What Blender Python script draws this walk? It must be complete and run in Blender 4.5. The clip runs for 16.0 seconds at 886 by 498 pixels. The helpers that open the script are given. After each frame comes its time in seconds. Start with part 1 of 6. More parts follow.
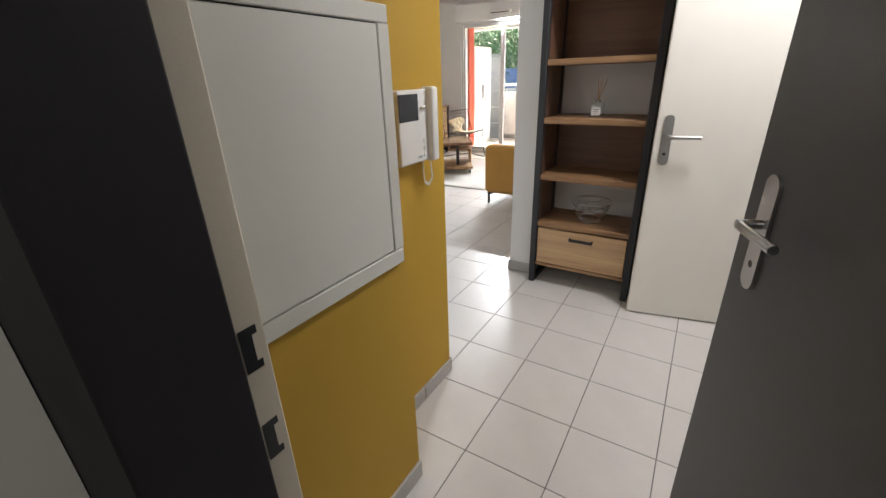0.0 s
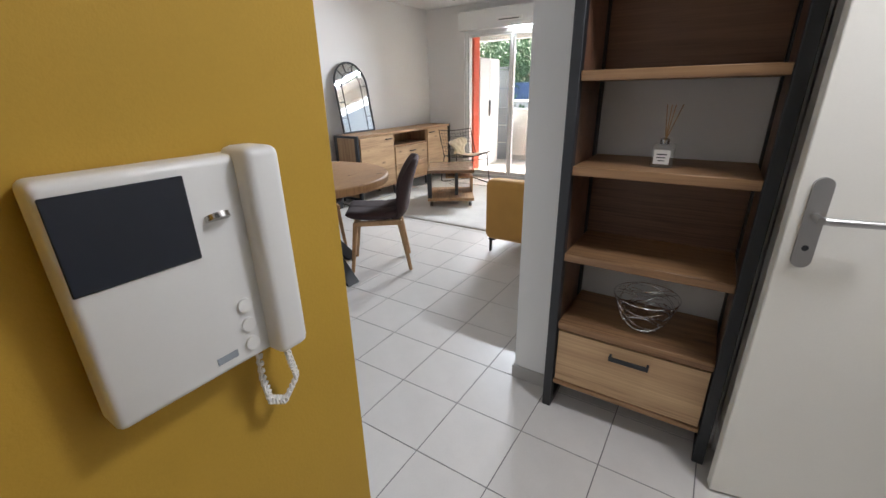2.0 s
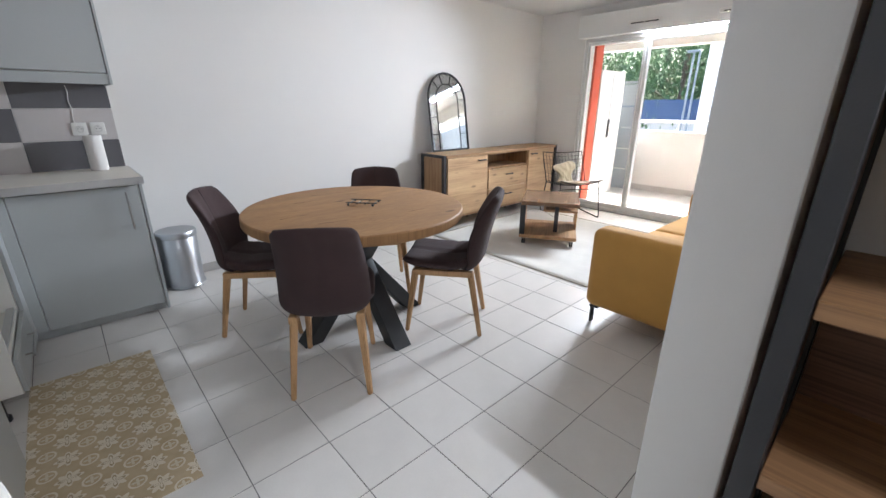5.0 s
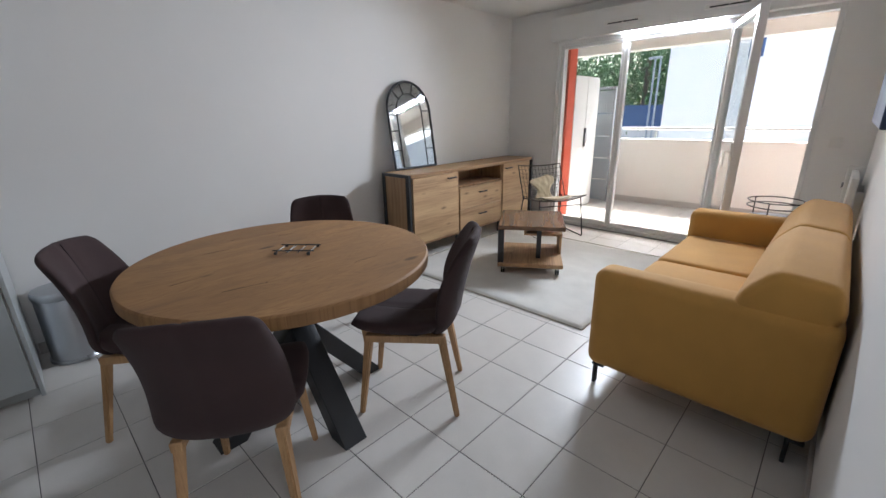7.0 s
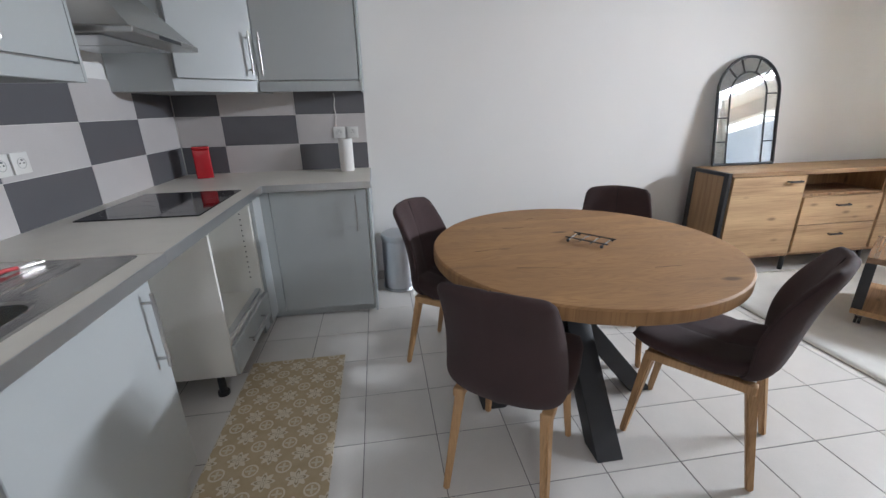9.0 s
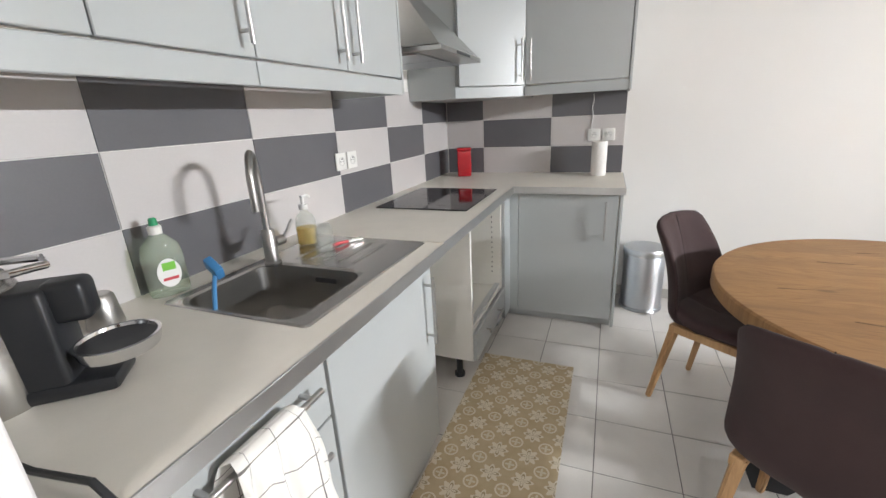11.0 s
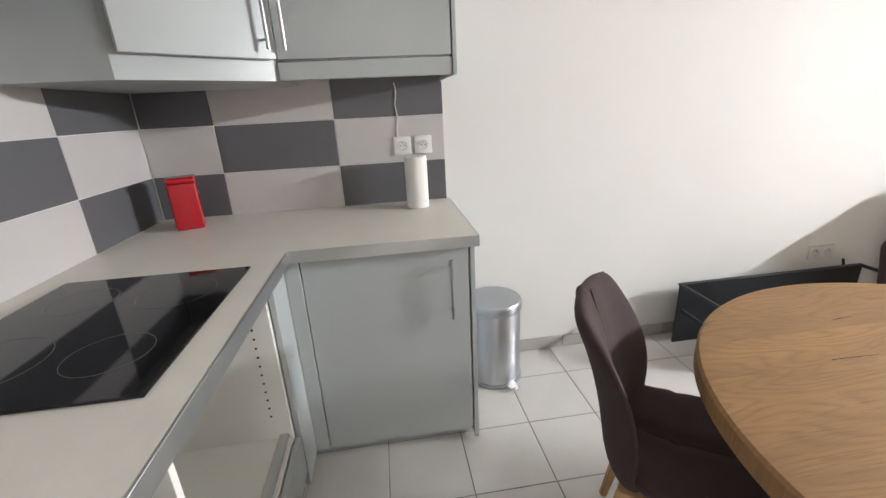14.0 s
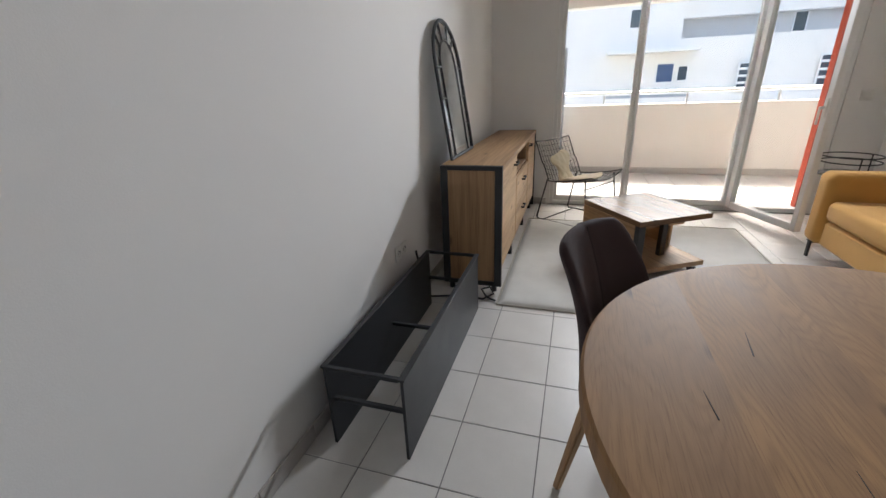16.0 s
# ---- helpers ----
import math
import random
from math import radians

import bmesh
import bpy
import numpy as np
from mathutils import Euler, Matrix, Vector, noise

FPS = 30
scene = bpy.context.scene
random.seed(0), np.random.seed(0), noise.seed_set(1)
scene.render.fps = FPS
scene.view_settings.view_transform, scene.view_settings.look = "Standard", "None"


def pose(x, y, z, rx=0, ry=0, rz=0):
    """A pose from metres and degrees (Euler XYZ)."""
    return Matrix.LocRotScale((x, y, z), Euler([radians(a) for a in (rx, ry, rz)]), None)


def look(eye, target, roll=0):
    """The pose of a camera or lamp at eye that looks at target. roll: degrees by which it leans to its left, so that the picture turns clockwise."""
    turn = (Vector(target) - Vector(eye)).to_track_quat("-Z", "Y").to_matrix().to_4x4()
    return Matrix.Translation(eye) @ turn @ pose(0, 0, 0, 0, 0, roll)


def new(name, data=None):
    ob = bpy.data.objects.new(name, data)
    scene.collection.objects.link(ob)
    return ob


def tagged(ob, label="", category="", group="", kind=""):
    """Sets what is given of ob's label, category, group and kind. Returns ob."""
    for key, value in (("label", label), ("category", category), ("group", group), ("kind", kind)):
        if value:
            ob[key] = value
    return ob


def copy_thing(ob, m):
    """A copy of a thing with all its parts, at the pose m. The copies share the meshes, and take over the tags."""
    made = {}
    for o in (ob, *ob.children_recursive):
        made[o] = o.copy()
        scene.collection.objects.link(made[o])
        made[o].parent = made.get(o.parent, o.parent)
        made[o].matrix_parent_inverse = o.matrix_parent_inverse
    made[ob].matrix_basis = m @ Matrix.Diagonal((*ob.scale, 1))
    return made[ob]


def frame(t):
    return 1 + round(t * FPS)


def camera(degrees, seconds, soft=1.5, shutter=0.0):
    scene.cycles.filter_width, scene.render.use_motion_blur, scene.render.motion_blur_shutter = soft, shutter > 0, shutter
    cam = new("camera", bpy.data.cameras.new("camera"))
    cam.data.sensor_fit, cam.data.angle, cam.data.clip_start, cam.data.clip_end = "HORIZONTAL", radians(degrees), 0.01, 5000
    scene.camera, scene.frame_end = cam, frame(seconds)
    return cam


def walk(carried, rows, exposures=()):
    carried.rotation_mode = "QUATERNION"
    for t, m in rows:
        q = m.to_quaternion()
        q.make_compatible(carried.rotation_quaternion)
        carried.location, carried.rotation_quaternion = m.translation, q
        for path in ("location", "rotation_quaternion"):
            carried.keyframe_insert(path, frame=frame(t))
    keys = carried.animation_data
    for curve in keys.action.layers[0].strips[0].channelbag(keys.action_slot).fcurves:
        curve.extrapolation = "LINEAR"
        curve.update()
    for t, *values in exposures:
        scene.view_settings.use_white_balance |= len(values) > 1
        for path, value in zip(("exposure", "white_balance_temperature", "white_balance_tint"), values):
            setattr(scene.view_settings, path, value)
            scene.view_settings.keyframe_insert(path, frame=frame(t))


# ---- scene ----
cam = camera(94.2, 16.0)
METRES, EYE, TILT, LEAN, TURN = 5.3, 1.3, 0.0, 0.0, 32.2
ROWS = [
    (0.0, 0.0, 0.0, 0.0, -0.7, -22.72, 1.68),
    (0.5, 0.0097, 0.0441, 0.0028, -1.79, -22.09, 1.69),
    (1.0, 0.0273, 0.0912, 0.0013, -1.4, -21.51, 1.92),
    (1.5, 0.0359, 0.1391, 0.0016, -0.5, -21.35, 1.74),
    (2.0, 0.0336, 0.1933, 0.0039, 0.77, -21.12, 1.15),
    (2.5, 0.0387, 0.2333, 0.0005, 5.47, -21.67, 0.5),
    (3.0, 0.0557, 0.2648, 0.0009, 11.35, -21.47, -0.75),
    (3.5, 0.0572, 0.2838, -0.0031, 14.62, -20.13, -1.58),
    (6.0, 0.0322, 0.3925, 0.0095, 15.07, -18.96, 0.26),
    (6.5, 0.0286, 0.4231, 0.0081, 12.42, -18.53, 0.93),
    (7.0, 0.0256, 0.4575, 0.008, 11.45, -18.01, 1.07),
    (7.5, 0.015, 0.4621, 0.0088, 14.02, -18.03, 1.26),
    (8.0, 0.0065, 0.4606, 0.008, 22.78, -18.28, 1.45),
    (8.5, 0.0032, 0.4644, 0.0075, 35.76, -18.68, 1.24),
    (9.0, -0.0006, 0.4602, 0.0069, 48.99, -19.11, 1.09),
    (9.5, -0.0032, 0.4538, 0.0057, 61.01, -19.59, 1.11),
    (10.0, -0.013, 0.4459, 0.0055, 71.99, -19.67, 1.44),
    (12.5, -0.0669, 0.4425, 0.0136, 80.92, -17.35, 3.12),
    (13.0, -0.1156, 0.4595, 0.0069, 73.81, -17.89, 3.37),
    (13.5, -0.173, 0.4919, 0.0071, 63.31, -18.38, 3.02),
    (14.0, -0.2344, 0.5273, 0.0057, 49.5, -19.05, 2.73),
    (14.5, -0.2793, 0.5692, 0.0033, 35.48, -19.73, 2.66),
    (15.0, -0.3143, 0.6093, 0.0, 18.56, -20.5, 1.83),
    (15.5, -0.3479, 0.6566, -0.0013, 1.9, -21.32, 1.93),
    (16.0, -0.3512, 0.7132, -0.0058, -15.0, -21.43, 2.2),
]
EXPOSURES = [(0.0, 3.4, 6700, 10), (1.5, 3.1, 6450, 10), (2.5, 3.2, 6250, 10), (3.6, 3.55, 6250, 10), (6.0, 2.95, 6100, 10), (7.5, 2.55, 6150, 10), (8.5, 2.8, 6150, 10), (9.5, 3.35, 6400, 10), (10.5, 3.75, 6700, 10), (13.0, 3.8, 7000, 10), (14.0, 3.75, 6850, 10), (15.0, 3.4, 6650, 10), (16.0, 2.5, 6450, 10)]
walk(cam, [(t, pose(0, 0, EYE, TILT, LEAN, TURN) @ pose(METRES * x, METRES * y, METRES * z, 90 + pitch, roll, yaw)) for t, x, y, z, yaw, pitch, roll in ROWS], EXPOSURES)

# ---------------------------------------------------------------- world, sun, exposure
SUN_EL, SUN_AZ = 52.0, 14.0      # elevation; azimuth from +y towards +x
world = bpy.data.worlds.new("sky")
scene.world = world
world.use_nodes = True
wn = world.node_tree
sky = wn.nodes.new("ShaderNodeTexSky")
sky.sky_type = "NISHITA"
sky.sun_disc = False
sky.dust_density, sky.ozone_density = 6.0, 0.4
sky.sun_elevation, sky.sun_rotation = radians(SUN_EL), radians(SUN_AZ)
wn.links.new(sky.outputs[0], wn.nodes["Background"].inputs[0])
wn.nodes["Background"].inputs[1].default_value = 0.125
sun = new("sun", bpy.data.lights.new("sun", "SUN"))
sun.data.energy, sun.data.angle, sun.data.color = 2.3, radians(0.6), (1.0, 0.95, 0.87)
sun.matrix_world = look((math.sin(radians(SUN_AZ)) * 30, 30 * math.cos(radians(SUN_AZ)), 30 * math.tan(radians(SUN_EL))), (0, 0, 0))



def area_lamp(name, m, sx, sy, watts, colour):
    l = new(name, bpy.data.lights.new(name, "AREA"))
    l.data.shape, l.data.size, l.data.size_y, l.data.energy, l.data.color = "RECTANGLE", sx, sy, watts, colour
    l.matrix_world = m
    return l


# a lamp standing in for the sky in the head of the balcony window, the lit landing, an unseen fill lamp added in the
# hall
window_sky = area_lamp("window_sky", look((-2.64, 6.863, 2.094), (-2.72, 1.8, 0.65)), 0.95, 0.026, 8.2, (0.87, 0.925, 1.0))
window_sky.data.spread = radians(105)
area_lamp("landing_light", look((0.0, -0.9, 2.40), (0.0, -0.6, 0)), 0.5, 0.5, 0.7, (0.95, 0.97, 1.0))
# added fill without a fitting, brightens the hall and the shelf
area_lamp("hall_fill", look((0.22, 1.95, 2.43), (0.22, 1.96, 0)), 0.28, 0.28, 2.3, (0.94, 0.95, 1.0))


# ---------------------------------------------------------------- materials
def nodes_of(name):
    m = bpy.data.materials.new(name)
    m.use_nodes = True
    return m, m.node_tree, m.node_tree.nodes["Principled BSDF"]


def noise_node(nt, vec, scale, detail=4.0, rough=0.6):
    n = nt.nodes.new("ShaderNodeTexNoise")
    n.inputs["Scale"].default_value, n.inputs["Detail"].default_value, n.inputs["Roughness"].default_value = scale, detail, rough
    nt.links.new(vec, n.inputs["Vector"])
    return n.outputs["Fac"]


def ramp(nt, fac, stops):
    r = nt.nodes.new("ShaderNodeValToRGB")
    r.color_ramp.elements[0].position, r.color_ramp.elements[0].color = stops[0][0], (*stops[0][1], 1)
    r.color_ramp.elements[1].position, r.color_ramp.elements[1].color = stops[-1][0], (*stops[-1][1], 1)
    for p, c in stops[1:-1]:
        e = r.color_ramp.elements.new(p)
        e.color = (*c, 1)
    nt.links.new(fac, r.inputs[0])
    return r.outputs[0]


def math_node(nt, op, a, b=None):
    n = nt.nodes.new("ShaderNodeMath")
    n.operation = op
    for i, v in enumerate((a, b)):
        if v is None:
            continue
        if isinstance(v, (int, float)):
            n.inputs[i].default_value = v
        else:
            nt.links.new(v, n.inputs[i])
    return n.outputs[0]


def mix_colour(nt, fac, a, b, mode="MIX"):
    n = nt.nodes.new("ShaderNodeMix")
    n.data_type, n.blend_type = "RGBA", mode
    for i, v in ((0, fac), (6, a), (7, b)):
        if isinstance(v, (int, float)):
            n.inputs[i].default_value = v
        elif isinstance(v, tuple):
            n.inputs[i].default_value = (*v, 1)
        else:
            nt.links.new(v, n.inputs[i])
    return n.outputs[2]


def bump_to(nt, bsdf, height, strength, dist=0.001):
    b = nt.nodes.new("ShaderNodeBump")
    b.inputs["Strength"].default_value, b.inputs["Distance"].default_value = strength, dist
    nt.links.new(height, b.inputs["Height"])
    nt.links.new(b.outputs[0], bsdf.inputs["Normal"])


def coords(nt, which="Object"):
    return nt.nodes.new("ShaderNodeTexCoord").outputs[which]


def stretched(nt, vec, s):
    n = nt.nodes.new("ShaderNodeMapping")
    n.inputs["Scale"].default_value = s
    nt.links.new(vec, n.inputs["Vector"])
    return n.outputs[0]


def plain(name, col, rough=0.5, metal=0.0, var=0.06, scale=3.0, fine=180.0, bump=0.15, rvar=0.08, rand=0.0):
    m, nt, b = nodes_of(name)
    v = coords(nt)
    big, small = noise_node(nt, v, scale), noise_node(nt, v, fine, 2.0)
    f = math_node(nt, "ADD", math_node(nt, "MULTIPLY", big, 0.7), math_node(nt, "MULTIPLY", small, 0.3))
    lo, hi = tuple(c * (1 - var) for c in col), tuple(min(1, c * (1 + var)) for c in col)
    c = ramp(nt, f, [(0.3, lo), (0.7, hi)])
    if rand:
        r = nt.nodes.new("ShaderNodeObjectInfo").outputs["Random"]
        c = mix_colour(nt, math_node(nt, "MULTIPLY", r, rand), c, tuple(x * 0.8 for x in col))
    nt.links.new(c, b.inputs["Base Color"])
    rr = nt.nodes.new("ShaderNodeMapRange")
    rr.inputs[3].default_value, rr.inputs[4].default_value = max(0.02, rough - rvar), min(1, rough + rvar)
    nt.links.new(big, rr.inputs[0])
    nt.links.new(rr.outputs[0], b.inputs["Roughness"])
    b.inputs["Metallic"].default_value = metal
    if bump:
        bump_to(nt, b, small, bump)
    return m


def wood(name, dark, light, axis=0, rough=0.5, grain=1.0, knots=True, plank=0.0):
    """Oak-like grain along the axis, with knots, cracks and boards of width plank."""
    m, nt, b = nodes_of(name)
    v = coords(nt)
    s = [14.0 * grain] * 3
    s[axis] = 0.9 * grain
    long_fibre = [150.0] * 3
    long_fibre[axis] = 3.0
    n1 = noise_node(nt, stretched(nt, v, s), 1.0, 5.0, 0.62)
    n2 = noise_node(nt, stretched(nt, v, long_fibre), 1.0, 3.0)
    f = math_node(nt, "ADD", math_node(nt, "MULTIPLY", n1, 0.55), math_node(nt, "MULTIPLY", n2, 0.45))
    mid = tuple((a * 0.4 + c * 0.6) for a, c in zip(dark, light))
    c = ramp(nt, f, [(0.36, dark), (0.47, mid), (0.62, light)])
    if knots:
        ring = nt.nodes.new("ShaderNodeTexWave")
        ring.wave_type, ring.rings_direction = "RINGS", "XYZ"[axis]
        ring.inputs["Scale"].default_value, ring.inputs["Distortion"].default_value, ring.inputs["Detail"].default_value, ring.inputs["Detail Scale"].default_value = 9.0, 5.0, 3.0, 0.8
        rs = [1.0] * 3
        rs[axis] = 0.16
        nt.links.new(stretched(nt, v, rs), ring.inputs["Vector"])
        c = mix_colour(nt, math_node(nt, "MULTIPLY", math_node(nt, "POWER", ring.outputs["Fac"], 3.0), 0.30), c, dark)
    if plank:
        other = 1 if axis == 0 else 0
        sep = nt.nodes.new("ShaderNodeSeparateXYZ")
        nt.links.new(v, sep.inputs[0])
        board = math_node(nt, "FLOOR", math_node(nt, "DIVIDE", sep.outputs[other], plank))
        wnz = nt.nodes.new("ShaderNodeTexWhiteNoise")
        wnz.noise_dimensions = "1D"
        nt.links.new(board, wnz.inputs["W"])
        c = mix_colour(nt, math_node(nt, "MULTIPLY", wnz.outputs["Value"], 0.35), c, dark)
    if knots:
        ks = [9.0] * 3
        ks[axis] = 3.2
        vo = nt.nodes.new("ShaderNodeTexVoronoi")
        vo.inputs["Scale"].default_value = 1.0
        nt.links.new(stretched(nt, v, ks), vo.inputs["Vector"])
        k = ramp(nt, vo.outputs["Distance"], [(0.06, (1, 1, 1)), (0.16, (0, 0, 0))])
        c = mix_colour(nt, math_node(nt, "MULTIPLY", k, 0.65), c, tuple(x * 0.35 for x in dark))
    nt.links.new(c, b.inputs["Base Color"])
    b.inputs["Roughness"].default_value = rough
    bump_to(nt, b, n2, 0.25)
    return m


def fabric(name, col, weave=900.0, var=0.12, sheen=0.25):
    m = plain(name, col, 0.9, 0, var, 5.0, weave, 0.5, 0.05)
    m.node_tree.nodes["Principled BSDF"].inputs["Sheen Weight"].default_value = sheen
    m.node_tree.nodes["Principled BSDF"].inputs["Sheen Roughness"].default_value = 0.5
    return m


def brushed(name, col, rough=0.3):
    """Satin metal with a faint cloudiness."""
    m, nt, b = nodes_of(name)
    big = noise_node(nt, coords(nt), 6.0)
    nt.links.new(ramp(nt, big, [(0.3, tuple(c * 0.95 for c in col)), (0.7, col)]), b.inputs["Base Color"])
    b.inputs["Metallic"].default_value = 1.0
    b.inputs["Roughness"].default_value = rough
    return m


def thin_clear(name, tint, edge=0.5, milk=0.0):
    """Thin clear glass or plastic: tinted see-through with a gloss that grows at grazing angles."""
    m, nt, b = nodes_of(name)
    out = nt.nodes["Material Output"]
    tr, gl, mx = nt.nodes.new("ShaderNodeBsdfTransparent"), nt.nodes.new("ShaderNodeBsdfGlossy"), nt.nodes.new("ShaderNodeMixShader")
    tr.inputs[0].default_value = (*tint, 1)
    gl.inputs["Roughness"].default_value = 0.02
    lw = nt.nodes.new("ShaderNodeLayerWeight")
    gloss = math_node(nt, "ADD", math_node(nt, "MULTIPLY", math_node(nt, "POWER", lw.outputs["Facing"], 5.0), edge), 0.03)
    nt.links.new(gloss, mx.inputs[0])
    body = tr.outputs[0]
    if milk:
        df, cloudy = nt.nodes.new("ShaderNodeBsdfDiffuse"), nt.nodes.new("ShaderNodeMixShader")
        df.inputs[0].default_value = (*tint, 1)
        cloudy.inputs[0].default_value = milk
        nt.links.new(tr.outputs[0], cloudy.inputs[1])
        nt.links.new(df.outputs[0], cloudy.inputs[2])
        body = cloudy.outputs[0]
    nt.links.new(body, mx.inputs[1])
    nt.links.new(gl.outputs[0], mx.inputs[2])
    nt.links.new(mx.outputs[0], out.inputs[0])
    return m


def oak_boards(name, dark, light, width, rough=0.48):
    """Glued oak boards along y: each with its own tone, flame-shaped growth rings, fine pores and a few knots."""
    m, nt, b = nodes_of(name)
    v = coords(nt)
    sep = nt.nodes.new("ShaderNodeSeparateXYZ")
    nt.links.new(v, sep.inputs[0])
    board = math_node(nt, "FLOOR", math_node(nt, "DIVIDE", math_node(nt, "ADD", sep.outputs[0], 0.031), width))
    rn = nt.nodes.new("ShaderNodeTexWhiteNoise")
    rn.noise_dimensions = "1D"
    nt.links.new(board, rn.inputs["W"])
    tone = rn.outputs["Value"]
    comb = nt.nodes.new("ShaderNodeCombineXYZ")
    nt.links.new(sep.outputs[0], comb.inputs[0])
    nt.links.new(math_node(nt, "ADD", sep.outputs[1], math_node(nt, "MULTIPLY", tone, 37.0)), comb.inputs[1])
    nt.links.new(math_node(nt, "MULTIPLY", board, 3.7), comb.inputs[2])
    w = comb.outputs[0]
    flow = noise_node(nt, stretched(nt, w, (9.0, 1.5, 1.0)), 1.0, 1.5, 0.45)
    rings = math_node(nt, "SINE", math_node(nt, "ADD", math_node(nt, "MULTIPLY", flow, 130.0), math_node(nt, "MULTIPLY", sep.outputs[0], 120.0)))
    rings = math_node(nt, "POWER", math_node(nt, "ADD", math_node(nt, "MULTIPLY", rings, 0.5), 0.5), 2.5)
    pores = noise_node(nt, stretched(nt, w, (420.0, 14.0, 1.0)), 1.0, 3.0, 0.6)
    cloud = noise_node(nt, stretched(nt, w, (7.0, 2.2, 1.0)), 1.0, 4.0, 0.6)
    mid = tuple(0.5 * (p + q) for p, q in zip(dark, light))
    c = ramp(nt, cloud, [(0.32, mid), (0.62, light)])
    c = mix_colour(nt, math_node(nt, "MULTIPLY", tone, 0.45), c, mid)
    c = mix_colour(nt, math_node(nt, "MULTIPLY", rings, math_node(nt, "MULTIPLY", cloud, 0.40)), c, dark)
    c = mix_colour(nt, ramp(nt, pores, [(0.52, (0, 0, 0)), (0.75, (0.55, 0.55, 0.55))]), c, dark)
    vo = nt.nodes.new("ShaderNodeTexVoronoi")
    vo.inputs["Scale"].default_value = 1.0
    nt.links.new(stretched(nt, w, (6.0, 2.6, 1.0)), vo.inputs["Vector"])
    knot = ramp(nt, math_node(nt, "ADD", vo.outputs["Distance"], math_node(nt, "MULTIPLY", cloud, 0.06)), [(0.085, (1, 1, 1)), (0.15, (0, 0, 0))])
    c = mix_colour(nt, math_node(nt, "MULTIPLY", knot, 0.7), c, tuple(x * 0.35 for x in dark))
    nt.links.new(c, b.inputs["Base Color"])
    rr = nt.nodes.new("ShaderNodeMapRange")
    rr.inputs[3].default_value, rr.inputs[4].default_value = rough - 0.08, rough + 0.10
    nt.links.new(cloud, rr.inputs[0])
    nt.links.new(rr.outputs[0], b.inputs["Roughness"])
    bump_to(nt, b, pores, 0.3)
    return m


def mat_pattern():
    """Cement-tile print: cream flowers and rings on ochre."""
    m, nt, b = nodes_of("printed_vinyl")
    v = coords(nt)
    sep = nt.nodes.new("ShaderNodeSeparateXYZ")
    nt.links.new(v, sep.inputs[0])

    def cell(size, shift):
        out = []
        for i in (0, 1):
            q = math_node(nt, "ADD", math_node(nt, "DIVIDE", sep.outputs[i], size), shift)
            out.append(math_node(nt, "SUBTRACT", math_node(nt, "FRACT", q), 0.5))
        r = math_node(nt, "SQRT", math_node(nt, "ADD", math_node(nt, "MULTIPLY", out[0], out[0]), math_node(nt, "MULTIPLY", out[1], out[1])))
        a = math_node(nt, "ARCTAN2", out[1], out[0])
        return r, a

    r1, a1 = cell(0.125, 20.5)
    petal = math_node(nt, "ADD", 0.29, math_node(nt, "MULTIPLY", math_node(nt, "COSINE", math_node(nt, "MULTIPLY", a1, 8.0)), 0.06))
    flower = math_node(nt, "LESS_THAN", r1, petal)
    leaf4 = math_node(nt, "ADD", 0.10, math_node(nt, "MULTIPLY", math_node(nt, "COSINE", math_node(nt, "MULTIPLY", a1, 4.0)), 0.13))
    core = math_node(nt, "LESS_THAN", math_node(nt, "ABSOLUTE", math_node(nt, "SUBTRACT", r1, leaf4)), 0.035)
    r2, a2 = cell(0.125, 20.0)
    ring = math_node(nt, "LESS_THAN", math_node(nt, "ABSOLUTE", math_node(nt, "SUBTRACT", r2, 0.215)), 0.028)
    p2 = math_node(nt, "ADD", 0.10, math_node(nt, "MULTIPLY", math_node(nt, "COSINE", math_node(nt, "MULTIPLY", a2, 4.0)), 0.06))
    dot = math_node(nt, "LESS_THAN", r2, p2)
    wear = noise_node(nt, v, 14.0)
    base = ramp(nt, wear, [(0.3, (0.44, 0.335, 0.20)), (0.7, (0.52, 0.41, 0.26))])
    cream = (0.68, 0.61, 0.49)
    c = mix_colour(nt, flower, base, cream)
    c = mix_colour(nt, core, c, (0.36, 0.29, 0.18))
    c = mix_colour(nt, ring, c, cream)
    c = mix_colour(nt, dot, c, (0.62, 0.56, 0.43))
    nt.links.new(c, b.inputs["Base Color"])
    b.inputs["Roughness"].default_value = 0.6
    bump_to(nt, b, noise_node(nt, v, 300.0, 2.0), 0.2)
    return m


def checked_cloth():
    m, nt, b = nodes_of("checked_tea_towel")
    sep = nt.nodes.new("ShaderNodeSeparateXYZ")
    nt.links.new(coords(nt, "UV"), sep.inputs[0])
    lines = None
    for i, size in ((0, 0.62), (1, 0.21)):
        f = math_node(nt, "FRACT", math_node(nt, "DIVIDE", sep.outputs[i], size))
        l = math_node(nt, "LESS_THAN", f, 0.022 if i == 0 else 0.03)
        lines = l if lines is None else math_node(nt, "MAXIMUM", lines, l)
    nt.links.new(mix_colour(nt, lines, (0.78, 0.76, 0.72), (0.16, 0.15, 0.14)), b.inputs["Base Color"])
    b.inputs["Roughness"].default_value = 0.95
    bump_to(nt, b, noise_node(nt, coords(nt), 500.0, 2.0), 0.3)
    return m


